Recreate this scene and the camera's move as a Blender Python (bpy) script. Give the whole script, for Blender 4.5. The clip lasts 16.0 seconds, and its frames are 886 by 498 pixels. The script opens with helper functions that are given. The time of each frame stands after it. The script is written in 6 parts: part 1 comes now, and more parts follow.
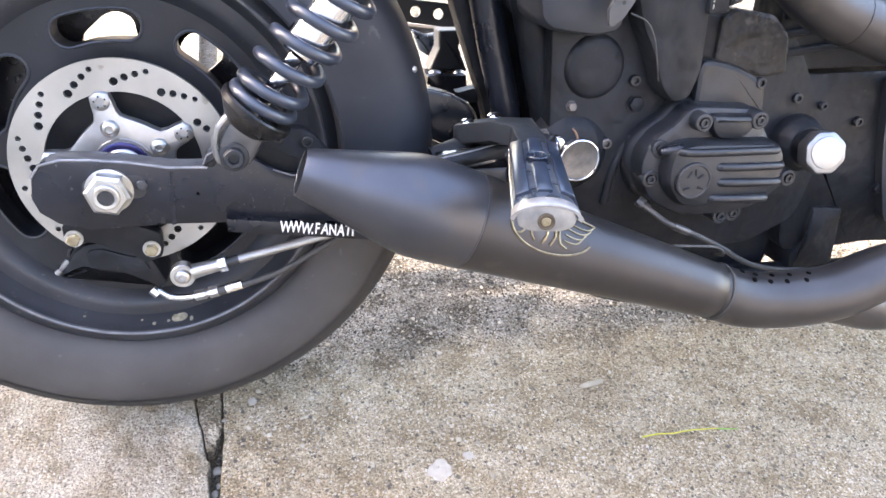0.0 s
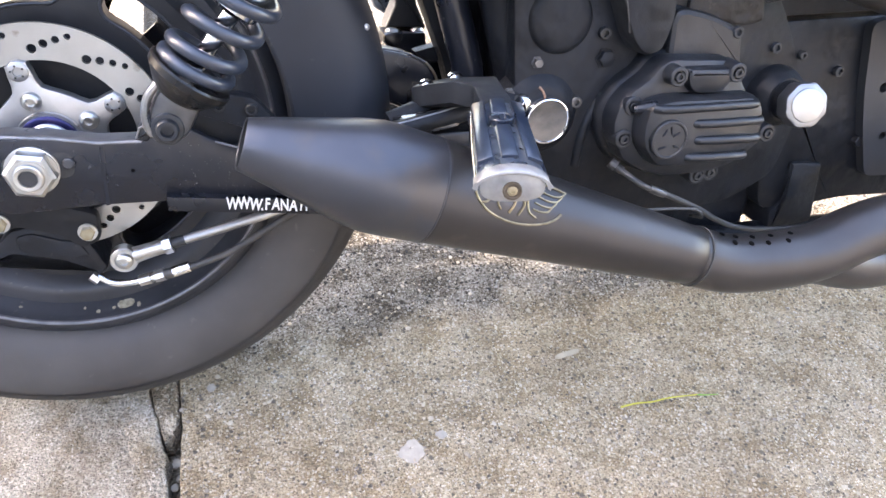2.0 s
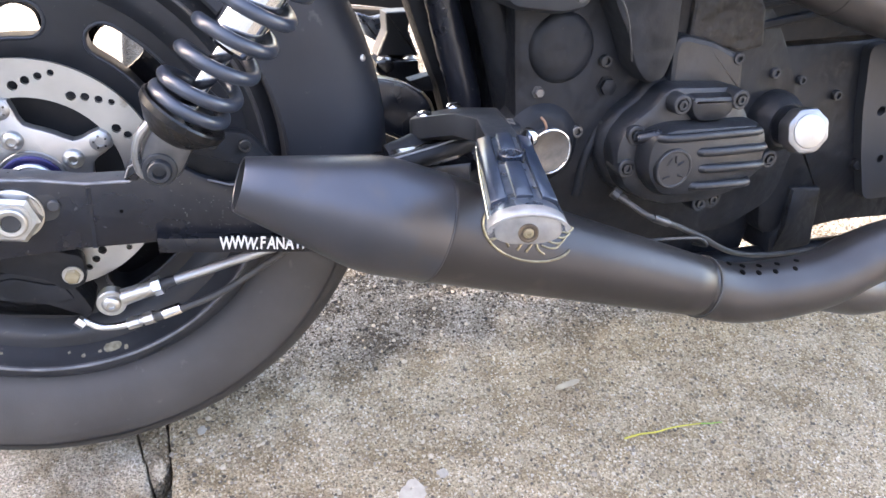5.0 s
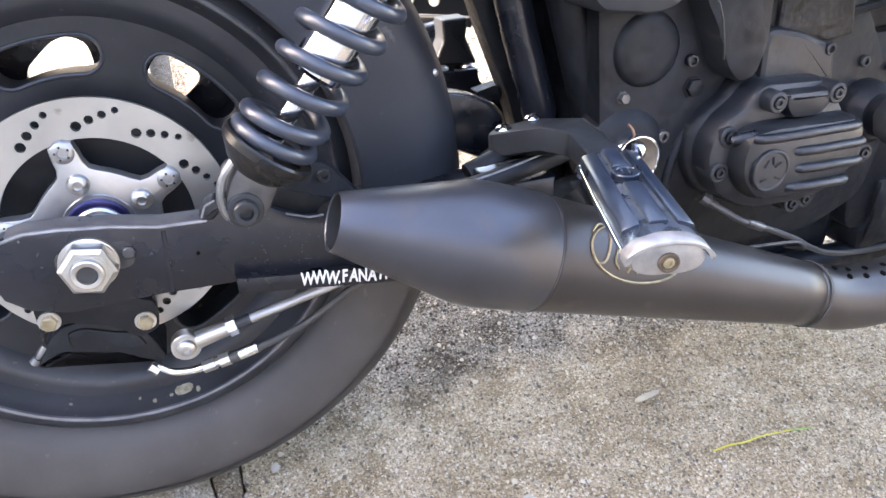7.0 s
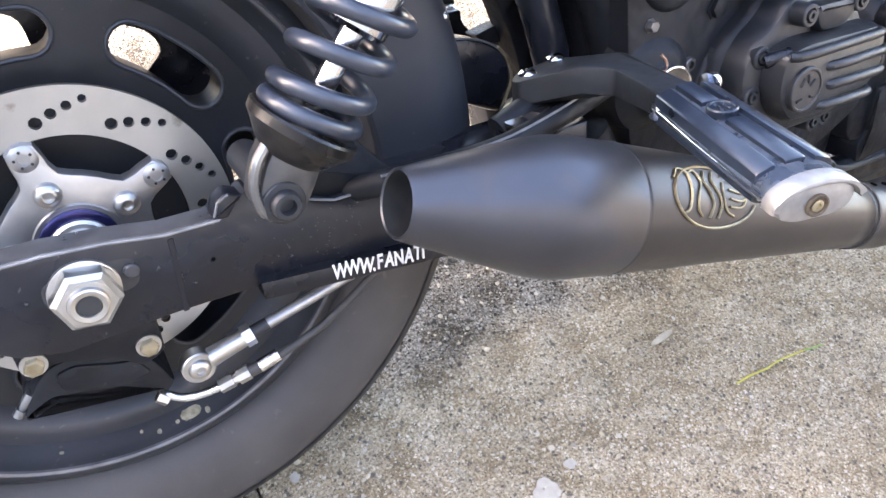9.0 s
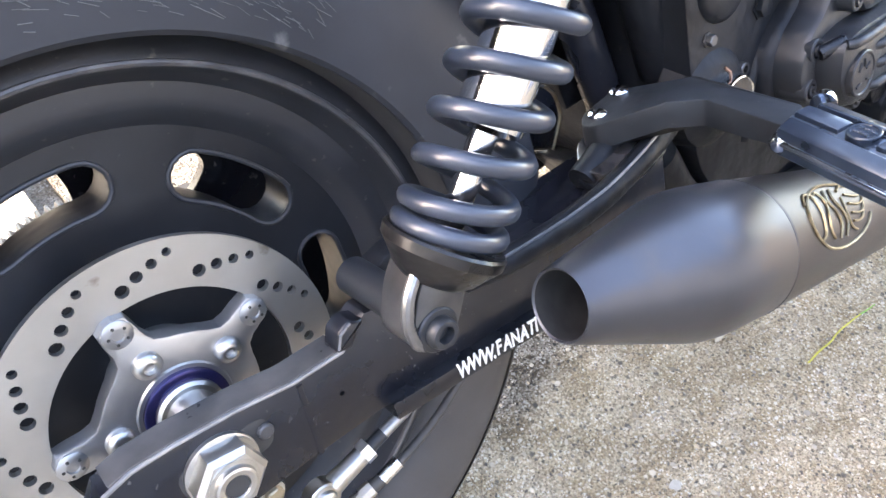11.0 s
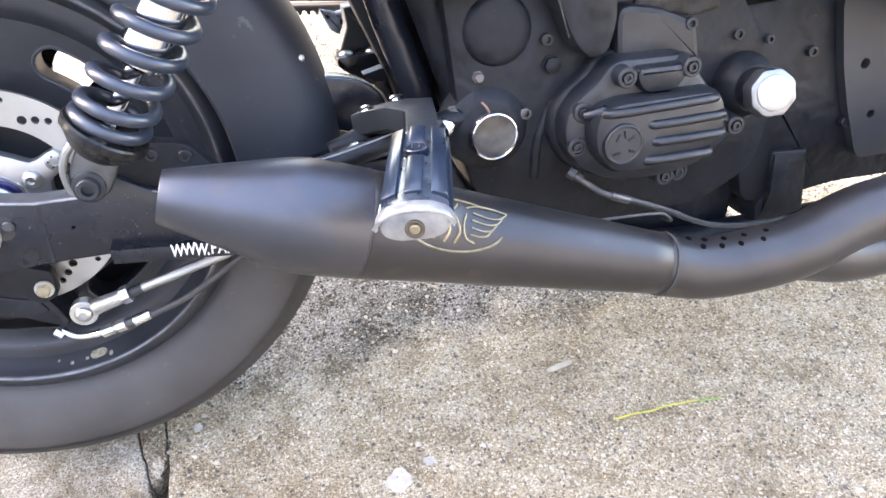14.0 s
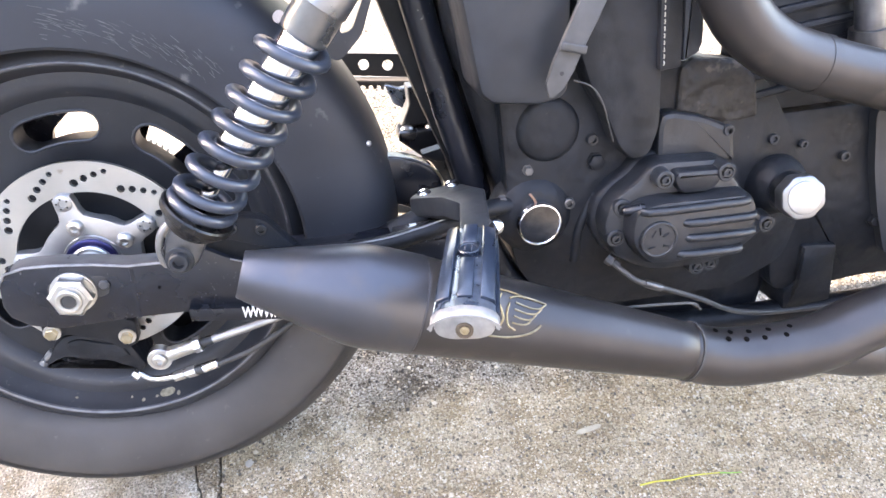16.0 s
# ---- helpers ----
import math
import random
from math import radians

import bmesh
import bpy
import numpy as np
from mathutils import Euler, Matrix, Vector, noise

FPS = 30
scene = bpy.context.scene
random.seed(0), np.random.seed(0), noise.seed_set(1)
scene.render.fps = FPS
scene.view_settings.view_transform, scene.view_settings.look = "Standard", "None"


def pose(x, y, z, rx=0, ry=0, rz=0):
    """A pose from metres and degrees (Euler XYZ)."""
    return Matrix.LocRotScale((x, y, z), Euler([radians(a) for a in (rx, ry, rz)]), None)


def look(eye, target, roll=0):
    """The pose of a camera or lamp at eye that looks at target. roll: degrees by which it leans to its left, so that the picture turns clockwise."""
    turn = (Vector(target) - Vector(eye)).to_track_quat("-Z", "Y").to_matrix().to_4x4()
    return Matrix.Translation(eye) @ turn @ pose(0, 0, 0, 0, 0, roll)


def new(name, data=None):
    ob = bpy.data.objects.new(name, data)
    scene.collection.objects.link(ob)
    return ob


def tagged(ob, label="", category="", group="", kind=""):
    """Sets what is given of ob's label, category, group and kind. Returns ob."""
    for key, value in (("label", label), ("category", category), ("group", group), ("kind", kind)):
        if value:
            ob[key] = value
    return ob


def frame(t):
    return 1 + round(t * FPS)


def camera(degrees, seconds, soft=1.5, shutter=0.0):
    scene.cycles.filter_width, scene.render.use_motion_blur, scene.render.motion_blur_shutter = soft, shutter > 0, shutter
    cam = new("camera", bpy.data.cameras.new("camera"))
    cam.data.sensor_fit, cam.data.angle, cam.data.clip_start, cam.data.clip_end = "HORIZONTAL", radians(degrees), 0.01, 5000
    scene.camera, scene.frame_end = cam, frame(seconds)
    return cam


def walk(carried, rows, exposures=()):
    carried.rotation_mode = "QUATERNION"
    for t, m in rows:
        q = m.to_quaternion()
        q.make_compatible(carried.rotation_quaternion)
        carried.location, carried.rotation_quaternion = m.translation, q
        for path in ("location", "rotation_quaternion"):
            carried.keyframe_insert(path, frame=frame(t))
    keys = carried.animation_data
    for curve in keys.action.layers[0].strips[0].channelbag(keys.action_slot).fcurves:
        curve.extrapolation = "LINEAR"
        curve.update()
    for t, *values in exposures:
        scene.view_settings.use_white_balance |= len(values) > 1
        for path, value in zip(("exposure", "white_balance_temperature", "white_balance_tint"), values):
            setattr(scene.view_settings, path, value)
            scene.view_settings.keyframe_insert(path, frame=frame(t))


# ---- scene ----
LENS = 61.68
PATH = [
    (0, 0.1458, -0.7302, 0.849, 45.62, -5.26, -12.61),
    (0.5, 0.1702, -0.7078, 0.8518, 45.73, -3.44, -15.28),
    (1, 0.2055, -0.702, 0.8374, 44.14, -3.04, -16.02),
    (1.5, 0.1972, -0.7017, 0.8292, 43.43, -3.92, -14.63),
    (2, 0.1696, -0.6916, 0.8186, 43.11, -5.28, -15.45),
    (2.5, 0.1569, -0.6639, 0.8081, 44.5, -5.91, -16.74),
    (3, 0.1535, -0.6587, 0.8095, 44.36, -6.02, -17.07),
    (3.2, 0.1539, -0.6561, 0.8123, 44.41, -6.2, -17.32),
    (5.3, 0.1561, -0.6555, 0.8133, 44.54, -5.52, -17.45),
    (5.5, 0.1535, -0.6507, 0.8172, 44.76, -5.03, -17.56),
    (6, 0.1461, -0.6441, 0.8131, 44.45, -4.92, -17.56),
    (6.5, 0.1284, -0.6162, 0.8016, 44.5, -4.57, -18.11),
    (7, 0.1025, -0.5874, 0.7977, 44.17, -3.05, -19.31),
    (7.5, 0.0836, -0.5727, 0.7957, 44, -2.16, -19.57),
    (8, 0.0819, -0.5634, 0.7912, 43.94, -0.83, -19.41),
    (8.5, 0.0616, -0.528, 0.7722, 42.37, -1.54, -25.45),
    (9, 0.0246, -0.4818, 0.7473, 41.02, -3.79, -30),
    (9.5, -0.0024, -0.4325, 0.7399, 40.66, -3.34, -33.11),
    (9.7, -0.0171, -0.412, 0.7441, 40.51, -2.62, -34.16),
    (11.8, -0.0322, -0.3429, 0.7591, 40.51, 0.92, -43.9),
    (12, -0.0176, -0.3593, 0.7609, 40.85, -0.03, -43.91),
    (12.5, 0.0264, -0.4029, 0.7812, 41.82, -0.79, -42.47),
    (13, 0.0908, -0.4654, 0.7879, 42.03, -0.35, -37.55),
    (13.5, 0.1876, -0.565, 0.799, 43.21, 2.53, -27.07),
    (14, 0.273, -0.6822, 0.8268, 42.83, 0.82, -16.13),
    (14.5, 0.2733, -0.6934, 0.8611, 44.93, 2.58, -15.29),
    (15, 0.2694, -0.6956, 0.9032, 44.61, 1.69, -13.47),
    (15.5, 0.2762, -0.6917, 0.919, 43.45, 0.38, -11.67),
    (16, 0.2654, -0.684, 0.9183, 44.3, 0.63, -11.51),
]

cam = camera(LENS, 16.0, soft=1.5)
walk(cam, [(t, pose(x, y, z, rx, ry, rz)) for t, x, y, z, rx, ry, rz in PATH],
     exposures=[(0.0, 3.92, 7700, 20), (3.0, 3.76, 7700, 20), (8.5, 3.82, 7650, 20), (9.7, 3.74, 7650, 20), (12.0, 4.10, 7600, 16), (13.0, 4.10, 7600, 16), (14.5, 4.16, 7750, 20), (16.0, 4.19, 7800, 20)])

# ---- world and sun: an added wall out of view keeps the near ground in open shade, the yard beyond is in the sun ----
SUN_EL = 34.0
SUN_X, SUN_Y = -0.958, 0.287     # where the sun stands, seen from above
world = bpy.data.worlds.new("sky")
scene.world = world
world.use_nodes = True
wn = world.node_tree
sky = wn.nodes.new("ShaderNodeTexSky")
sky.sky_type = 'NISHITA'
sky.sun_disc = False
sky.sun_elevation = radians(SUN_EL)
sky.sun_rotation = math.atan2(SUN_X, SUN_Y)
sky.air_density, sky.dust_density, sky.ozone_density = 1.0, 1.3, 1.0
wn.nodes["Background"].inputs["Strength"].default_value = 0.15
wn.links.new(sky.outputs["Color"], wn.nodes["Background"].inputs["Color"])
sun_data = bpy.data.lights.new("sun", 'SUN')
sun_data.energy, sun_data.angle, sun_data.color = 4.0, radians(0.6), (1.0, 0.95, 0.87)
sun = new("sun", sun_data)
sx, sy, sz = (math.cos(radians(SUN_EL)) * SUN_X, math.cos(radians(SUN_EL)) * SUN_Y, math.sin(radians(SUN_EL)))
sun.matrix_world = look((6 * sx, 6 * sy, 6 * sz), (0, 0, 0))


# ---- materials ----
def surf(name, c1, c2, scale=40.0, rough=0.5, rough2=None, metal=0.0, bump=0.0, bscale=300.0, coat=0.0, spots=None, spec=0.5, detail=6.0, dent=0.0, dscale=30.0):
    """A surface with two scales of noise in its colour, gloss and relief; dent: depth in metres of a slow unevenness. spots: (colour, scale, threshold) of flecks of dirt or wear."""
    m = bpy.data.materials.new(name)
    m.use_nodes = True
    n, l = m.node_tree.nodes, m.node_tree.links
    b = n["Principled BSDF"]
    tc = n.new("ShaderNodeTexCoord")
    a = n.new("ShaderNodeTexNoise")
    a.inputs["Scale"].default_value, a.inputs["Detail"].default_value = scale, detail
    l.new(tc.outputs["Object"], a.inputs["Vector"])
    r = n.new("ShaderNodeValToRGB")
    r.color_ramp.elements[0].position, r.color_ramp.elements[1].position = 0.3, 0.7
    r.color_ramp.elements[0].color, r.color_ramp.elements[1].color = (*c1, 1), (*c2, 1)
    l.new(a.outputs["Fac"], r.inputs["Fac"])
    colour = r.outputs["Color"]
    if spots:
        s = n.new("ShaderNodeTexNoise")
        s.inputs["Scale"].default_value, s.inputs["Detail"].default_value = spots[1], 8.0
        l.new(tc.outputs["Object"], s.inputs["Vector"])
        q = n.new("ShaderNodeMapRange")
        q.inputs["From Min"].default_value, q.inputs["From Max"].default_value = spots[2], spots[2] + 0.08
        l.new(s.outputs["Fac"], q.inputs["Value"])
        mx = n.new("ShaderNodeMix")
        mx.data_type = 'RGBA'
        l.new(q.outputs["Result"], mx.inputs["Factor"])
        l.new(colour, mx.inputs["A"])
        mx.inputs["B"].default_value = (*spots[0], 1)
        colour = mx.outputs["Result"]
    l.new(colour, b.inputs["Base Color"])
    fine = n.new("ShaderNodeTexNoise")
    fine.inputs["Scale"].default_value, fine.inputs["Detail"].default_value = bscale, 4.0
    l.new(tc.outputs["Object"], fine.inputs["Vector"])
    rr = n.new("ShaderNodeMapRange")
    rr.inputs["To Min"].default_value, rr.inputs["To Max"].default_value = rough, rough2 if rough2 is not None else min(1.0, rough * 1.35)
    l.new(a.outputs["Fac"], rr.inputs["Value"])
    l.new(rr.outputs["Result"], b.inputs["Roughness"])
    if bump:
        bp = n.new("ShaderNodeBump")
        bp.inputs["Strength"].default_value, bp.inputs["Distance"].default_value = bump, 0.001
        l.new(fine.outputs["Fac"], bp.inputs["Height"])
        l.new(bp.outputs["Normal"], b.inputs["Normal"])
        if dent:
            slow = n.new("ShaderNodeTexNoise")
            slow.inputs["Scale"].default_value, slow.inputs["Detail"].default_value = dscale, 2.0
            l.new(tc.outputs["Object"], slow.inputs["Vector"])
            low = n.new("ShaderNodeBump")
            low.inputs["Strength"].default_value, low.inputs["Distance"].default_value = 1.0, dent
            l.new(slow.outputs["Fac"], low.inputs["Height"])
            l.new(low.outputs["Normal"], bp.inputs["Normal"])
    b.inputs["Metallic"].default_value = metal
    b.inputs["Coat Weight"].default_value = coat
    b.inputs["Coat Roughness"].default_value = 0.12
    b.inputs["Specular IOR Level"].default_value = spec
    return m


GLOSS = surf("black_gloss_paint", (0.004, 0.0052, 0.008), (0.009, 0.011, 0.016), 25, 0.20, 0.36, spec=0.35, coat=0.12, spots=((0.08, 0.076, 0.072), 160, 0.70), bump=0.03, dent=0.003, dscale=28)
ARM = surf("black_satin_paint_scuffed", (0.004, 0.005, 0.009), (0.016, 0.018, 0.024), 11, 0.15, 0.44, spec=0.45, spots=((0.12, 0.115, 0.11), 140, 0.67), bump=0.06, bscale=500, dent=0.003, dscale=26)
RIM = surf("black_rim_paint", (0.018, 0.020, 0.024), (0.032, 0.034, 0.040), 20, 0.34, 0.52, bump=0.05, bscale=500, spots=((0.09, 0.085, 0.075), 110, 0.66))
WHEEL = surf("black_wheel_paint", (0.008, 0.009, 0.0115), (0.018, 0.020, 0.024), 14, 0.32, 0.50, spec=0.4, bump=0.05, bscale=500, spots=((0.06, 0.057, 0.052), 150, 0.69), dent=0.002, dscale=30)
SCUFF = surf("scraped_paint", (0.07, 0.07, 0.07), (0.13, 0.13, 0.13), 200, 0.6)
# lighter than the rim: the lip's highlight is put into the colour
LIP = surf("rim_lip_highlight", (0.075, 0.075, 0.08), (0.15, 0.15, 0.155), 60, 0.24, 0.42, metal=0.4)
# light tone for thin beads that paint the highlight on black edges
HIGHLIGHT = surf("painted_edge_highlight", (0.16, 0.16, 0.165), (0.30, 0.30, 0.305), 60, 0.22, 0.4, metal=0.45)
RESIDUE = surf("old_glue", (0.16, 0.14, 0.09), (0.33, 0.30, 0.22), 220, 0.6, bump=0.4)
SATIN = surf("black_powder_coat", (0.011, 0.013, 0.016), (0.021, 0.024, 0.029), 18, 0.36, 0.56, bump=0.12, bscale=900, spots=((0.07, 0.066, 0.06), 220, 0.70))
EYE = surf("dull_grey_alloy", (0.055, 0.055, 0.057), (0.15, 0.15, 0.152), 40, 0.26, 0.42, metal=0.7, bump=0.1, bscale=600)
SPRING = surf("gloss_black_spring", (0.017, 0.023, 0.035), (0.031, 0.040, 0.058), 30, 0.26, 0.44, coat=0.4, bump=0.03, spots=((0.09, 0.09, 0.09), 120, 0.70))
# bright copy of the eye's alloy, used to paint its highlight
EYE_HIGHLIGHT = surf("painted_eye_highlight", (0.16, 0.16, 0.162), (0.42, 0.42, 0.425), 30, 0.20, 0.40, metal=0.9, bump=0.15, bscale=500, spots=((0.08, 0.068, 0.055), 60, 0.66))
CUP = surf("dusty_spring_cup", (0.007, 0.007, 0.0075), (0.024, 0.022, 0.021), 30, 0.18, 0.42, metal=0.3, bump=0.08, dent=0.0015, dscale=60)
BASE = surf("dusty_brown_cast", (0.006, 0.0055, 0.0055), (0.024, 0.0195, 0.0165), 45, 0.5, 0.75, bump=0.4, bscale=600, spots=((0.07, 0.055, 0.045), 60, 0.60), dent=0.012, dscale=40)
CAPFACE = surf("pale_scuffed_alloy", (0.20, 0.20, 0.20), (0.38, 0.375, 0.365), 70, 0.20, 0.46, metal=0.55, bump=0.08, bscale=700)
COVERING = surf("satin_steel_cover", (0.20, 0.205, 0.215), (0.32, 0.325, 0.335), 30, 0.22, 0.36, metal=0.9)
RECESS_BROWN = surf("brown_recess_tone", (0.05, 0.035, 0.022), (0.12, 0.09, 0.06), 120, 0.5)
PLATE = surf("gloss_dark_plate", (0.016, 0.015, 0.016), (0.045, 0.041, 0.040), 40, 0.10, 0.24, coat=0.4, spec=0.6)
SIDE = surf("dull_dark_cast", (0.014, 0.016, 0.019), (0.026, 0.029, 0.034), 18, 0.42, 0.6, bump=0.25, bscale=700)
CAPRIM = surf("grey_polished_cap", (0.22, 0.225, 0.235), (0.32, 0.325, 0.335), 40, 0.26, 0.4, metal=0.9)
COVER = surf("black_wrinkle_cover", (0.008, 0.0095, 0.012), (0.018, 0.0205, 0.025), 24, 0.24, 0.44, spec=0.5, bump=0.30, bscale=1300, spots=((0.06, 0.056, 0.05), 140, 0.71), dent=0.0015, dscale=40)
ENGINE = surf("black_wrinkle_cast", (0.0032, 0.0038, 0.0052), (0.0135, 0.0158, 0.0200), 13, 0.28, 0.60, spec=0.26, bump=0.35, bscale=1300, spots=((0.06, 0.056, 0.05), 120, 0.70), dent=0.005, dscale=32)
EXHAUST = surf("dark_ceramic_coat", (0.044, 0.0415, 0.042), (0.067, 0.063, 0.063), 9, 0.30, 0.42, metal=0.7, bump=0.08, bscale=1500, spots=((0.092, 0.083, 0.077), 14, 0.60))
EXHAUST_CONE = surf("blued_ceramic_coat", (0.052, 0.056, 0.066), (0.080, 0.084, 0.096), 11, 0.30, 0.42, metal=0.7, bump=0.08, bscale=1500, spots=((0.085, 0.080, 0.080), 12, 0.58))
# soot in the muffler; elsewhere it paints the dark of small recesses
INSIDE = surf("soot_and_recess_dark", (0.02, 0.02, 0.02), (0.05, 0.048, 0.045), 60, 0.7)
# black for flat discs that paint the darkness of holes
HOLE = surf("painted_hole_dark", (0.003, 0.003, 0.003), (0.005, 0.005, 0.005), 60, 0.95, spec=0.0)
# chrome darkened in colour to stand in for a dark reflection
TINTED_CHROME = surf("chrome_with_dark_reflection", (0.085, 0.085, 0.09), (0.19, 0.185, 0.185), 60, 0.08, 0.22, metal=1.0)
DUSTY = surf("dusty_black_edge", (0.030, 0.031, 0.034), (0.085, 0.083, 0.081), 45, 0.20, 0.42, bump=0.06, bscale=600)
TREAD = surf("tread_rubber", (0.020, 0.019, 0.0185), (0.040, 0.0375, 0.036), 40, 0.62, 0.85, bump=0.4, bscale=500)
RUBBER = surf("tyre_rubber", (0.036, 0.033, 0.032), (0.062, 0.058, 0.055), 12, 0.55, 0.75, bump=0.15, bscale=600, spots=((0.08, 0.075, 0.068), 70, 0.66), dent=0.002, dscale=20)
PEGBASE = surf("scuffed_blue_grey_lacquer", (0.085, 0.11, 0.15), (0.22, 0.265, 0.33), 70, 0.20, 0.38, metal=0.8, bump=0.06, spots=((0.42, 0.46, 0.50), 90, 0.66))
BRACKET = surf("dusty_black_bracket", (0.012, 0.0135, 0.016), (0.022, 0.025, 0.029), 30, 0.42, 0.58, bump=0.08, bscale=900, spots=((0.07, 0.068, 0.065), 200, 0.70), dent=0.002, dscale=40)
PAD = surf("black_peg_rubber", (0.006, 0.011, 0.021), (0.016, 0.025, 0.042), 60, 0.22, 0.38, bump=0.05, coat=0.3)
FENDER = surf("dull_black_fender", (0.016, 0.018, 0.0225), (0.029, 0.032, 0.039), 9, 0.42, 0.66, spec=0.4, bump=0.06, bscale=500, spots=((0.10, 0.098, 0.094), 36, 0.66), dent=0.003, dscale=14)
CHROME = surf("chrome", (0.75, 0.76, 0.78), (0.86, 0.86, 0.87), 30, 0.05, 0.16, metal=1.0)
STEEL = surf("brushed_steel", (0.42, 0.41, 0.39), (0.58, 0.57, 0.54), 35, 0.26, 0.4, metal=1.0, bump=0.05, bscale=900)
DISC = surf("ground_disc_steel", (0.37, 0.36, 0.335), (0.53, 0.515, 0.48), 12, 0.30, 0.46, metal=0.9, bump=0.05, bscale=1200, spots=((0.25, 0.22, 0.18), 40, 0.70))
ALU = surf("cast_aluminium", (0.34, 0.34, 0.34), (0.50, 0.50, 0.495), 30, 0.30, 0.46, metal=0.92, bump=0.08, bscale=800)
ZINC = surf("zinc_plated_steel", (0.45, 0.44, 0.42), (0.62, 0.61, 0.59), 60, 0.28, 0.42, metal=1.0, bump=0.06)
BRASS = surf("yellow_passivated_bolt", (0.30, 0.25, 0.155), (0.46, 0.41, 0.30), 90, 0.32, metal=0.85)
BLUED = surf("blued_bearing_ring", (0.015, 0.02, 0.08), (0.05, 0.04, 0.12), 60, 0.25, metal=0.7)
GOLD = surf("worn_gold_relief", (0.15, 0.12, 0.07), (0.32, 0.265, 0.165), 120, 0.36, metal=0.7)
LEATHER = surf("dark_worn_leather", (0.010, 0.011, 0.0125), (0.022, 0.023, 0.026), 30, 0.46, 0.66, bump=0.3, bscale=700, spec=0.3, dent=0.008, dscale=22)
STRAP = surf("grey_leather_strap", (0.040, 0.0395, 0.0385), (0.072, 0.070, 0.068), 40, 0.5, 0.65, bump=0.25, bscale=800)
THREAD = surf("pale_thread", (0.35, 0.33, 0.27), (0.46, 0.44, 0.37), 200, 0.8)
TANK = surf("dark_grey_tank", (0.022, 0.024, 0.028), (0.036, 0.039, 0.044), 14, 0.40, 0.56, bump=0.05, spec=0.35, dent=0.006, dscale=18)
CABLE = surf("black_cable_sheath", (0.03, 0.03, 0.03), (0.055, 0.053, 0.05), 80, 0.45)
PAINT = surf("white_marker_paint", (0.66, 0.65, 0.62), (0.80, 0.79, 0.77), 200, 0.55)
MORTAR = surf("crumbled_mortar", (0.44, 0.395, 0.325), (0.64, 0.59, 0.51), 60, 0.85, 1.0, bump=0.5, bscale=300, spots=((0.33, 0.29, 0.23), 160, 0.62))
LEAF = surf("dry_pale_leaf", (0.33, 0.29, 0.22), (0.46, 0.41, 0.32), 90, 0.6, bump=0.2)


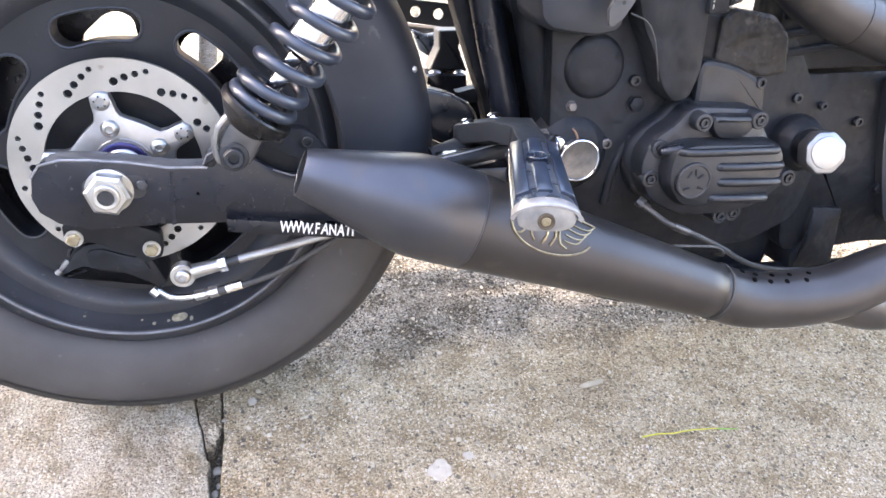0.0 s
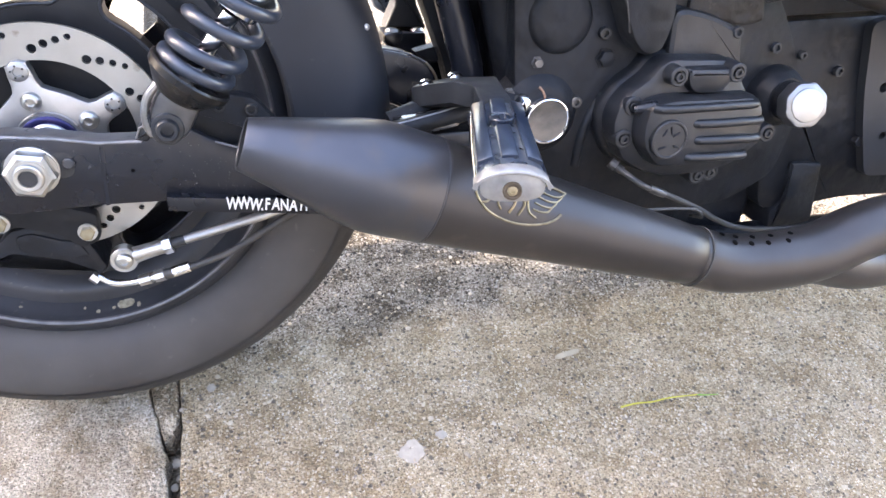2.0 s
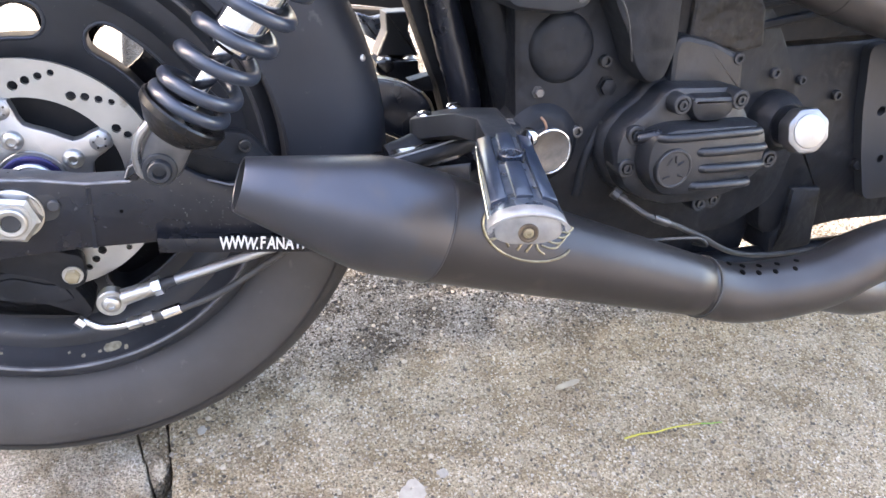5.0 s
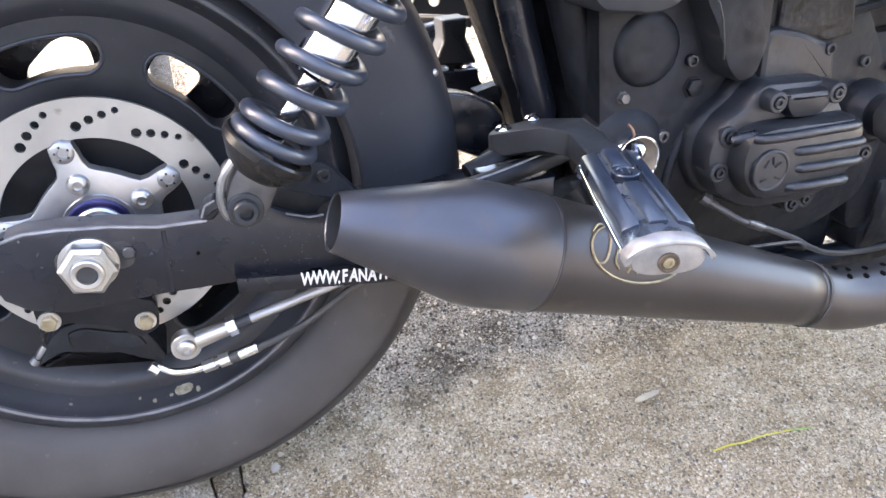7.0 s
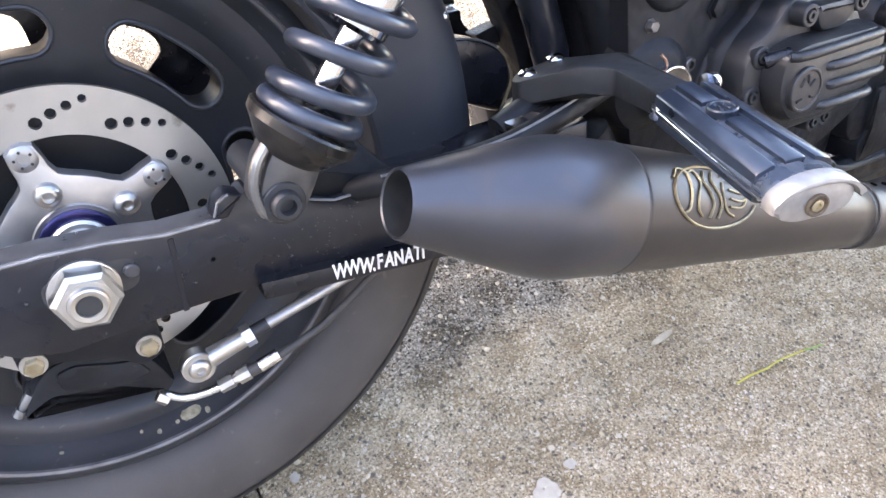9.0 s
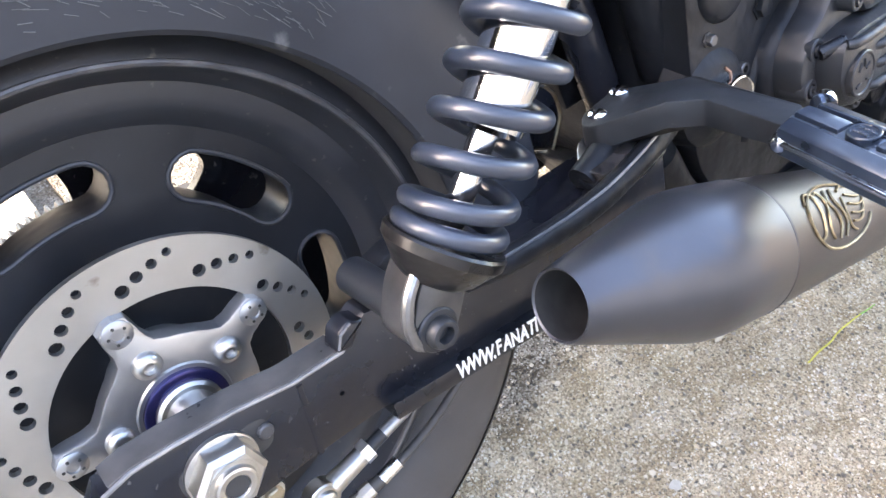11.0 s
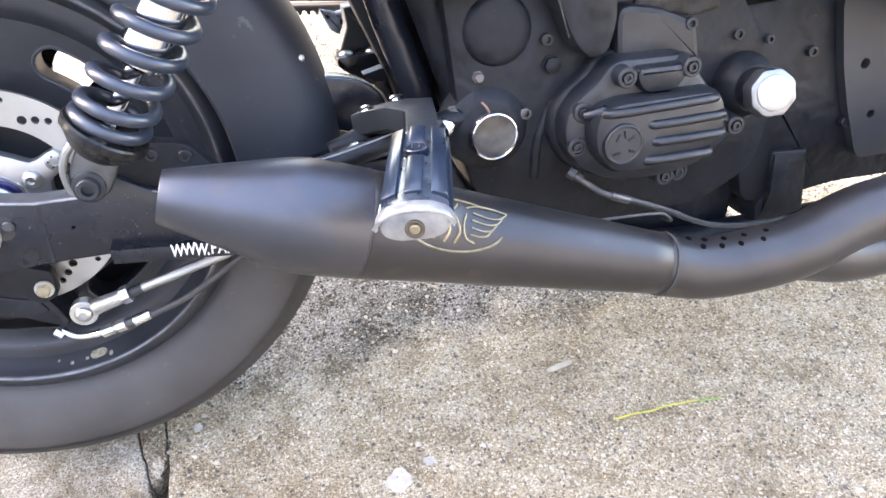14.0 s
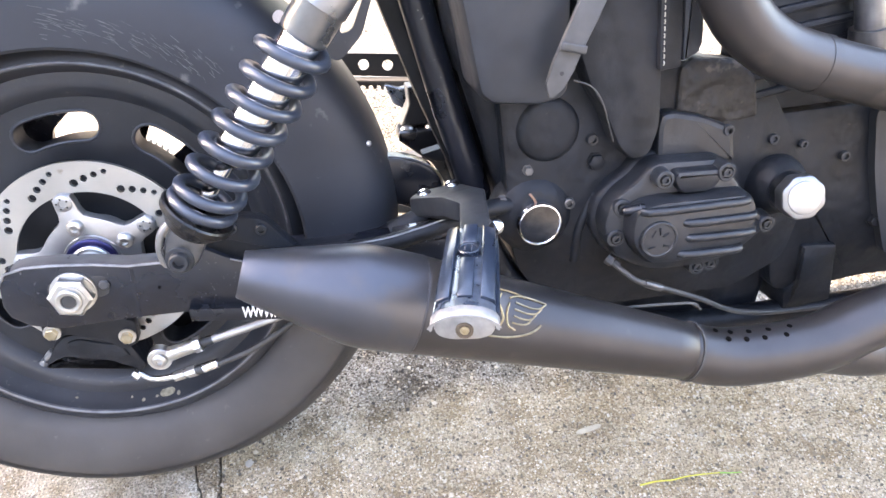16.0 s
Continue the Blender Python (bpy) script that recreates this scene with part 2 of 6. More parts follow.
def concrete(name, warm, pale, dark, worn=0.5, bike_shade=False):
    """Exposed aggregate: grit of several colours in a sandy paste, with stains. The last flag greys the ground beneath
    the motorcycle and paints its shade there, with a ragged border.
    """
    m = bpy.data.materials.new(name)
    m.use_nodes = True
    n, l = m.node_tree.nodes, m.node_tree.links
    b = n["Principled BSDF"]
    tc = n.new("ShaderNodeTexCoord")

    shake = n.new("ShaderNodeTexNoise")
    shake.inputs["Scale"].default_value, shake.inputs["Detail"].default_value = 260.0, 4.0
    l.new(tc.outputs["Object"], shake.inputs["Vector"])
    bent = n.new("ShaderNodeVectorMath")
    bent.operation = 'MULTIPLY_ADD'
    bent.inputs[1].default_value = (0.006, 0.006, 0.006)
    l.new(shake.outputs["Color"], bent.inputs[0])
    l.new(tc.outputs["Object"], bent.inputs[2])

    def noise_at(scale, detail=6.0):
        t = n.new("ShaderNodeTexNoise")
        t.inputs["Scale"].default_value, t.inputs["Detail"].default_value = scale, detail
        l.new(tc.outputs["Object"], t.inputs["Vector"])
        return t.outputs["Fac"]

    def ramp(fac, stops):
        r = n.new("ShaderNodeValToRGB")
        e = r.color_ramp.elements
        while len(e) < len(stops):
            e.new(0.5)
        for k, (p, c) in enumerate(stops):
            e[k].position, e[k].color = p, (*c, 1)
        l.new(fac, r.inputs["Fac"])
        return r.outputs["Color"]

    def mixed(fac, a, c, how='MIX'):
        x = n.new("ShaderNodeMix")
        x.data_type, x.blend_type = 'RGBA', how
        if isinstance(fac, float):
            x.inputs["Factor"].default_value = fac
        else:
            l.new(fac, x.inputs["Factor"])
        l.new(a, x.inputs["A"])
        l.new(c, x.inputs["B"])
        return x.outputs["Result"]

    def step(fac, lo, hi):
        r = n.new("ShaderNodeMapRange")
        r.inputs["From Min"].default_value, r.inputs["From Max"].default_value = lo, hi
        l.new(fac, r.inputs["Value"])
        return r.outputs["Result"]

    def cells(scale):
        v = n.new("ShaderNodeTexVoronoi")
        v.inputs["Scale"].default_value = scale
        l.new(bent.outputs["Vector"], v.inputs["Vector"])
        v.inputs["Randomness"].default_value = 1.0
        return v

    paste = ramp(noise_at(330.0, 12.0), [(0.34, tuple(0.46 * c for c in warm)), (0.45, tuple(0.78 * c for c in warm)), (0.55, warm), (0.70, pale)])
    tone = ramp(noise_at(22.0, 12.0), [(0.34, (0.74, 0.68, 0.585)), (0.45, (0.90, 0.85, 0.78)), (0.52, (1.0, 0.97, 0.93)), (0.66, (1.0, 1.0, 1.0))])
    paste = mixed(1.0, paste, tone, 'MULTIPLY')
    shade = ramp(noise_at(90.0, 6.0), [(0.35, (0.70, 0.68, 0.66)), (0.58, (1.0, 1.0, 1.0))])
    paste = mixed(0.8, paste, shade, 'MULTIPLY')
    big, mid, small = cells(105.0), cells(185.0), cells(320.0)

    def layer(under, v, near, far, share, tints):
        """Stones of one size: some of the cells, each in a tint of its own, with an uneven rim."""
        hue = n.new("ShaderNodeSeparateColor")
        l.new(v.outputs["Color"], hue.inputs["Color"])
        stones = ramp(hue.outputs["Red"], tints)
        both = n.new("ShaderNodeMath")
        both.operation = 'MULTIPLY'
        l.new(step(v.outputs["Distance"], far, near), both.inputs[0])
        l.new(step(hue.outputs["Green"], share, share - 0.04), both.inputs[1])
        return mixed(both.outputs["Value"], under, stones), both.outputs["Value"]

    w8 = tuple(0.55 * c for c in warm)
    white = (0.60, 0.575, 0.52)
    col, m1 = layer(paste, small, 0.36, 0.50, min(0.95, worn + 0.35), [(0.0, dark), (0.2, w8), (0.5, warm), (0.75, pale), (1.0, white)])
    col, m2 = layer(col, mid, 0.30, 0.46, worn + 0.05, [(0.0, dark), (0.18, (0.13, 0.12, 0.11)), (0.4, w8), (0.62, (0.36, 0.28, 0.18)), (0.8, pale), (1.0, white)])
    col, m3 = layer(col, big, 0.22, 0.40, worn * 0.62, [(0.0, (0.10, 0.094, 0.085)), (0.30, (0.17, 0.15, 0.125)), (0.55, w8), (0.78, (0.34, 0.29, 0.22)), (1.0, pale)])
    # dark flecks painted for the shade in small crevices
    crevice_dark = step(noise_at(300.0, 6.0), 0.37, 0.32)
    dot = n.new("ShaderNodeRGB")
    dot.outputs["Color"].default_value = (*dark, 1)
    col = mixed(crevice_dark, col, dot.outputs["Color"])
    stain = ramp(noise_at(6.0, 9.0), [(0.36, (0.78, 0.745, 0.69)), (0.50, (0.93, 0.91, 0.87)), (0.60, (1.0, 0.99, 0.97))])
    col = mixed(1.0, col, stain, 'MULTIPLY')
    blot = ramp(noise_at(23.0, 8.0), [(0.36, (0.72, 0.70, 0.66)), (0.55, (1.0, 1.0, 1.0))])
    col = mixed(0.7, col, blot, 'MULTIPLY')
    if bike_shade:
        # colour drained and darkened under the motorcycle, standing in for its shade
        axes = n.new("ShaderNodeSeparateXYZ")
        l.new(tc.outputs["Object"], axes.inputs["Vector"])
        line = n.new("ShaderNodeMath")
        line.operation = 'MULTIPLY_ADD'
        l.new(noise_at(9.0, 8.0), line.inputs[0])
        line.inputs[1].default_value = 0.16
        l.new(axes.outputs["Y"], line.inputs[2])
        hs = n.new("ShaderNodeHueSaturation")
        hs.inputs["Saturation"].default_value, hs.inputs["Value"].default_value = 0.30, 0.68
        l.new(col, hs.inputs["Color"])
        crisp = n.new("ShaderNodeBrightContrast")
        crisp.inputs["Bright"].default_value, crisp.inputs["Contrast"].default_value = -0.03, 0.25
        l.new(hs.outputs["Color"], crisp.inputs["Color"])
        col = mixed(step(line.outputs["Value"], -0.05, 0.01), col, crisp.outputs["Color"])
    l.new(col, b.inputs["Base Color"])
    b.inputs["Roughness"].default_value = 0.88
    bp = n.new("ShaderNodeBump")
    bp.inputs["Strength"].default_value, bp.inputs["Distance"].default_value = 1.0, 0.007
    h = n.new("ShaderNodeMath")
    h.operation = 'ADD'
    l.new(noise_at(450.0, 6.0), h.inputs[0])
    l.new(mid.outputs["Distance"], h.inputs[1])
    l.new(h.outputs["Value"], bp.inputs["Height"])
    l.new(bp.outputs["Normal"], b.inputs["Normal"])
    return m


SLAB = concrete("exposed_aggregate_concrete", (0.522, 0.444, 0.330), (0.69, 0.625, 0.51), (0.105, 0.092, 0.076), 0.40, bike_shade=True)
SLAB_PALE = concrete("smooth_pale_concrete", (0.485, 0.458, 0.405), (0.605, 0.578, 0.53), (0.25, 0.232, 0.20), 0.10)
CREAM = concrete("dried_cream_mortar", (0.60, 0.55, 0.465), (0.72, 0.67, 0.585), (0.38, 0.335, 0.27), 0.10)
JOINT_FILL = concrete("brown_joint_mortar", (0.40, 0.345, 0.27), (0.54, 0.485, 0.40), (0.14, 0.12, 0.095), 0.15)


# ---- mesh tools ----
def mesh_of(name, bm, material, smooth=True, angle=35.0):
    me = bpy.data.meshes.new(name)
    bmesh.ops.recalc_face_normals(bm, faces=bm.faces)
    for f in bm.faces:
        f.smooth = smooth
    for e in bm.edges:
        if len(e.link_faces) == 2 and e.calc_face_angle(0.0) > radians(angle):
            e.smooth = False
    bm.to_mesh(me)
    bm.free()
    me.materials.append(material)
    return me


def part(name, bm, material, parent=None, label="", angle=35.0):
    ob = new(name, mesh_of(name, bm, material, angle=angle))
    ob.parent = parent
    if label:
        tagged(ob, label)
    return ob


def basis(direction, up=(0, 0, 1)):
    """Columns u, v, w with w along direction."""
    w = Vector(direction).normalized()
    u = Vector(up).cross(w)
    if u.length < 1e-4:
        u = Vector((1, 0, 0)).cross(w)
    u.normalize()
    return u, w.cross(u), w


def revolve(bm, base, direction, profile, segs=48, close=True):
    """Turn the profile of (along, radius) round an axis; radius 0 makes a tip."""
    u, v, w = basis(direction)
    base = Vector(base)
    rings = []
    for s, r in profile:
        c = base + w * s
        if r < 1e-6:
            rings.append([bm.verts.new(c)])
        else:
            rings.append([bm.verts.new(c + (u * math.cos(2 * math.pi * k / segs) + v * math.sin(2 * math.pi * k / segs)) * r) for k in range(segs)])
    for a, b in zip(rings, rings[1:]):
        for k in range(segs):
            q = [a[k % len(a)], a[(k + 1) % len(a)], b[(k + 1) % len(b)], b[k % len(b)]]
            q = list(dict.fromkeys(q))
            if len(q) > 2:
                bm.faces.new(q)
    if close:
        for r in (rings[0], rings[-1]):
            if len(r) > 2:
                bm.faces.new(r)
    return bm


def smooth_path(points, n=8):
    """Catmull-Rom through the points."""
    p = [Vector(q) for q in points]
    p = [2 * p[0] - p[1]] + p + [2 * p[-1] - p[-2]]
    out = []
    for i in range(1, len(p) - 2):
        for k in range(n):
            t = k / n
            a, b, c, d = p[i - 1], p[i], p[i + 1], p[i + 2]
            out.append(0.5 * ((2 * b) + (c - a) * t + (2 * a - 5 * b + 4 * c - d) * t * t + (3 * b - a - 3 * c + d) * t ** 3))
    out.append(p[-2])
    return out


def sweep(bm, path, radius, segs=16, caps=True, squash=1.0):
    """A round bar along a path; radius is one number or a function of 0..1."""
    path = [Vector(p) for p in path]
    u, v, w = basis(path[1] - path[0])
    rings = []
    for i, c in enumerate(path):
        t = (path[min(i + 1, len(path) - 1)] - path[max(i - 1, 0)]).normalized()
        u = (u - t * u.dot(t)).normalized()
        v = t.cross(u)
        r = radius(i / (len(path) - 1)) if callable(radius) else radius
        rings.append([bm.verts.new(c + (u * math.cos(2 * math.pi * k / segs) + v * squash * math.sin(2 * math.pi * k / segs)) * r) for k in range(segs)])
    for a, b in zip(rings, rings[1:]):
        for k in range(segs):
            bm.faces.new((a[k], a[(k + 1) % segs], b[(k + 1) % segs], b[k]))
    if caps:
        bm.faces.new(rings[0])
        bm.faces.new(rings[-1])
    return bm


def rounded(outline, radius, n=4):
    """Round the corners of a closed outline of (x, z)."""
    out = []
    for i, p in enumerate(outline):
        a, b, c = (Vector(outline[i - 1]), Vector(p), Vector(outline[(i + 1) % len(outline)]))
        r = min(radius, 0.45 * (a - b).length, 0.45 * (c - b).length)
        s, e = b + (a - b).normalized() * r, b + (c - b).normalized() * r
        for k in range(n + 1):
            t = k / n
            out.append((1 - t) ** 2 * s + 2 * t * (1 - t) * b + t * t * e)
    return out


def slab_of(bm, outline, y0, y1, edge=0.002, place=None):
    """A plate of the outline (x, z) from the outer face y0 to the inner face y1, with a chamfered outer edge."""
    c = sum((Vector(p) for p in outline), Vector((0, 0))) / len(outline)
    def shrunk(d):
        res, n = [], len(outline)
        area = sum(outline[i][0] * outline[(i + 1) % n][1] - outline[(i + 1) % n][0] * outline[i][1] for i in range(n))
        sg = 1.0 if area > 0 else -1.0
        for i in range(n):
            a, b = Vector(outline[i - 1]), Vector(outline[(i + 1) % n])
            t = (b - a).normalized()
            res.append((outline[i][0] - sg * t.y * d, outline[i][1] + sg * t.x * d))
        return res
    sgn = 1 if y1 > y0 else -1
    rings = []
    for pts, y in ((shrunk(edge), y0), (shrunk(edge * 0.3), y0 + sgn * edge * 0.3), (outline, y0 + sgn * edge), (outline, y1)):
        rings.append([bm.verts.new((p[0], y, p[1])) for p in pts])
    n = len(outline)
    for a, b in zip(rings, rings[1:]):
        for k in range(n):
            bm.faces.new((a[k], a[(k + 1) % n], b[(k + 1) % n], b[k]))
    bm.faces.new(rings[0])
    bm.faces.new(rings[-1])
    if place is not None:
        bmesh.ops.transform(bm, matrix=place, verts=bm.verts)
    return bm


def bolt_head(bm, base, direction, r, h, kind="socket"):
    """A bolt's head on the surface at base: socket, hex or button."""
    if kind == "hex":
        revolve(bm, base, direction, [(0, r * 1.25), (h * 0.18, r * 1.25), (h * 0.2, r), (h * 0.9, r), (h, r * 0.86), (h, 0)], 6 if r < 0.004 else 6)
    elif kind == "button":
        revolve(bm, base, direction, [(0, r), (h * 0.4, r), (h * 0.75, r * 0.85), (h, r * 0.5), (h, r * 0.42), (h * 0.5, r * 0.38), (h * 0.5, 0)], 20)
    else:
        revolve(bm, base, direction, [(0, r), (h * 0.85, r), (h, r * 0.88), (h, r * 0.55), (h * 0.45, r * 0.5), (h * 0.45, 0)], 20)
    return bm


# ---- the ground: one sheet to the horizon, and two concrete slabs with a broken joint ----
bm = bmesh.new()
bmesh.ops.create_grid(bm, x_segments=8, y_segments=8, size=300)
bmesh.ops.translate(bm, vec=(0, 0, -0.04), verts=bm.verts)
tagged(part("ground", bm, SLAB_PALE), "wide pale concrete yard reaching far behind the motorcycle", "ground", kind="structure")


LEFT_EDGE = ((-4.0, 0.046), (-0.30, 0.046), (-0.262, 0.042), (-0.236, 0.0395), (-0.2286, 0.0435), (-0.2116, 0.0355), (-0.200, 0.0365), (-0.175, 0.0315), (-0.158, 0.0275), (-0.132, 0.0240), (-0.10, 0.0225), (7.0, 0.0225))


def joint_x(y, side):
    """The ragged line of the joint between the slabs."""
    w = 0.005 * noise.noise(Vector((y * 17.0, side * 7.3, 0))) + 0.0045 * noise.noise(Vector((y * 75.0, side * 3.1, 4)))
    if side > 0:
        return 0.0605 + 0.3 * w - 0.06 * max(0.0, min(0.08, -y - 0.19))
    return float(np.interp(y, [p[0] for p in LEFT_EDGE], [p[1] for p in LEFT_EDGE])) + 0.25 * w


def slab(name, side, material, label):
    bm = bmesh.new()
    ys = [-4, -2, -1] + [-0.6 + 0.012 * k for k in range(70)] + [0.4, 0.8, 1.5, 3, 7]
    edge = [joint_x(y, side) for y in ys]
    far = 7.0 * side
    rows = []
    for y, x in zip(ys, edge):
        rows.append([bm.verts.new((far, y, 0)), bm.verts.new((x + side * 0.05, y, 0)), bm.verts.new((x + side * 0.0014, y, 0)), bm.verts.new((x, y, -0.0018)), bm.verts.new((x, y, -0.039)), bm.verts.new((far, y, -0.039))])
    for a, b in zip(rows, rows[1:]):
        for k in range(5):
            bm.faces.new((a[k], a[k + 1], b[k + 1], b[k]))
        bm.faces.new((a[5], a[0], b[0], b[5]))
    bm.faces.new(rows[0])
    bm.faces.new(rows[-1])
    return tagged(part(name, bm, material), label, "concrete slab", kind="structure")


slab("pavement_slab_1", 1, SLAB, "rough exposed-aggregate concrete slab under the motorcycle")
slab("pavement_slab_2", -1, SLAB_PALE, "smoother pale concrete slab beyond the broken joint")

# crumbling mortar in the joint, a smear of it beside, and pale blots on the slab
bm = bmesh.new()
rows = []
for k in range(60):
    y = -0.2055 + (0.006 * k if k < 20 else 0.12 + 0.016 * (k - 20))
    x0, x1 = joint_x(y, -1) + 0.0003 + 0.0013 * (1 + noise.noise(Vector((y * 90, 1, 2)))), joint_x(y, 1) - 0.0022 - 0.001 * noise.noise(Vector((y * 70, 5, 2)))
    if y < -0.178:
        x1 -= 0.011 * min(1.0, (-0.178 - y) / 0.026)
    h = -0.0006 + 0.0010 * noise.noise(Vector((y * 40, 3, 3)))
    rows.append([bm.verts.new(p) for p in ((x0, y, -0.038), (x0 + 0.0003, y, h - 0.002), (x0 + 0.0014, y, h), (x1 - 0.0014, y, h), (x1, y, h - 0.002), (x1, y, -0.038))])
for p, q in zip(rows, rows[1:]):
    for k in range(5):
        bm.faces.new((p[k], p[k + 1], q[k + 1], q[k]))
bm.faces.new(rows[0])
bm.faces.new(rows[-1])
tagged(part("joint_mortar", bm, JOINT_FILL), "crumbled pale mortar filling the slab joint", "mortar", kind="structure")


def blot(name, x, y, rx, ry, material, label, seed, z=0.0, category="stain", ragged=1.0):
    bm = bmesh.new()
    top, low = [], []
    for k in range(72):
        a = 2 * math.pi * k / 72
        f = 1 + 0.5 * noise.noise(Vector((1.3 * math.cos(a) + seed, 1.3 * math.sin(a), seed))) + ragged * 0.30 * noise.noise(Vector((4 * math.cos(a), 4 * math.sin(a), seed))) + ragged * 0.16 * noise.noise(Vector((11 * math.cos(a), 11 * math.sin(a), seed)))
        top.append(bm.verts.new((x + rx * f * math.cos(a) * 0.9, y + ry * f * math.sin(a) * 0.9, z + 0.0006)))
        low.append(bm.verts.new((x + rx * f * math.cos(a), y + ry * f * math.sin(a), z - 0.001)))
    for k in range(72):
        bm.faces.new((top[k], top[(k + 1) % 72], low[(k + 1) % 72], low[k]))
    bm.faces.new(top)
    bm.faces.new(low)
    return tagged(part(name, bm, material), label, category)


GUM = surf("pale_flat_blot", (0.30, 0.275, 0.24), (0.39, 0.36, 0.315), 120, 0.75, bump=0.3, bscale=500)
blot("mortar_smear", 0.0470, -0.186, 0.0068, 0.0150, CREAM, "dried pale mortar at the broken end of the joint", 8.0, z=0.0, category="mortar")
blot("mortar_smear", 0.0165, -0.200, 0.0185, 0.038, CREAM, "dried smear of pale mortar beside the joint", 3.0, category="mortar", ragged=0.9)
for x, y, r, sd in ((0.322, -0.286, 0.0165, 1.0), (0.362, -0.271, 0.007, 2.0), (0.097, -0.146, 0.006, 5.0)):
    tagged(blot("gum_spot", x, y, r, r * 0.9, GUM, "flat pale trodden spot on the concrete", sd, ragged=0.25), group="spots on the slab")
for x, y, r in ((0.049, -0.222, 0.006), (0.051, -0.242, 0.0045), (0.045, -0.253, 0.005), (0.054, -0.262, 0.004), (0.047, -0.276, 0.0055), (0.053, -0.29, 0.005)):
    bm = bmesh.new()
    bmesh.ops.create_icosphere(bm, subdivisions=2, radius=r)
    for v in bm.verts:
        v.co *= 1 + 0.35 * noise.noise(v.co * 170 + Vector((x * 90, y * 90, 0)))
        v.co.z *= 0.7
    bmesh.ops.translate(bm, vec=(x, y, -0.036 + r * 0.6), verts=bm.verts)
    tagged(part("mortar_crumb", bm, MORTAR), "loose crumb of mortar lying in the joint", "rubble", group="crumbs in the joint")

# a plain wall, added out of view to throw the shade
bm = bmesh.new()
bmesh.ops.create_cube(bm, size=1.0, matrix=Matrix.Translation((-15.0, -7.71, 6.0)) @ Matrix.Diagonal((2.0, 24.2, 12.1, 1)))
tagged(part("wall_west", bm, surf("pale_render", (0.48, 0.46, 0.42), (0.60, 0.58, 0.54), 3, 0.85, bump=0.3, bscale=80)), "unseen plain wall added to throw shade on the yard", "wall", kind="structure")

# a second unseen wall, added to cut the low sky and darken reflections
bm = bmesh.new()
bmesh.ops.create_cube(bm, size=1.0, matrix=Matrix.Translation((1.0, -5.4, 2.2)) @ Matrix.Diagonal((26.0, 0.3, 4.5, 1)))
tagged(part("wall_south", bm, surf("mottled_grey_wall", (0.24, 0.245, 0.25), (0.33, 0.335, 0.34), 3, 0.85, bump=0.3, bscale=80)), "unseen plain grey wall added to block low sky and darken reflections", "wall", kind="structure")

# ---- the motorcycle: everything built upright, wheel centre at the origin, then leaned on its stand ----
bike = tagged(new("motorcycle"), "black motorcycle with dark exhaust leaning on its stand on concrete", "motorcycle")
bike.matrix_world = pose(0, 0, 0.3154, -19.74)

# rear tyre
bm = bmesh.new()
prof = [(-0.048, 0.2225), (-0.0555, 0.2262), (-0.0630, 0.2325), (-0.0690, 0.2430), (-0.0735, 0.2600), (-0.0745, 0.280), (-0.070, 0.296), (-0.062, 0.308), (-0.050, 0.318), (-0.032, 0.326), (-0.012, 0.3297)]
prof = prof + [(-s, r) for s, r in reversed(prof)]
revolve(bm, (0, 0, 0), (0, 1, 0), prof, 128, close=False)
tyre = part("rear_tyre", bm, RUBBER, bike, "worn black rubber rear tyre")
half = [(-0.0705, 0.2978), (-0.0660, 0.3055), (-0.0622, 0.3095), (-0.050, 0.3192), (-0.032, 0.3272), (-0.012, 0.3309)]
bm = revolve(bmesh.new(), (0, 0, 0), (0, 1, 0), half + [(-a, r) for a, r in reversed(half)], 128, close=False)
part("tread", bm, TREAD, tyre, "darker worn tread")

# wheel: barrel, lip and slotted disc


SLOTS = [43.4, 95.4, 149.0, 201.0, 252.0, 303.5, 354.0]
S_IN, S_OUT, S_HALF = 0.1205, 0.1535, 18.9


def slot_outline(c):
    rm, hw = 0.5 * (S_IN + S_OUT), 0.5 * (S_OUT - S_IN)
    end = S_HALF - math.degrees(hw / rm)
    pts = []
    for k in range(9):
        a = radians(c - end + 2 * end * k / 8)
        pts.append((S_OUT * math.cos(a), S_OUT * math.sin(a)))
    a = radians(c + end)
    m = Vector((rm * math.cos(a), rm * math.sin(a)))
    for k in range(1, 8):
        b = a + math.pi * k / 8
        pts.append((m.x + hw * math.cos(b), m.y + hw * math.sin(b)))
    for k in range(9):
        a = radians(c + end - 2 * end * k / 8)
        pts.append((S_IN * math.cos(a), S_IN * math.sin(a)))
    a = radians(c - end)
    m = Vector((rm * math.cos(a), rm * math.sin(a)))
    for k in range(1, 8):
        b = a + math.pi + math.pi * k / 8
        pts.append((m.x + hw * math.cos(b), m.y + hw * math.sin(b)))
    return pts


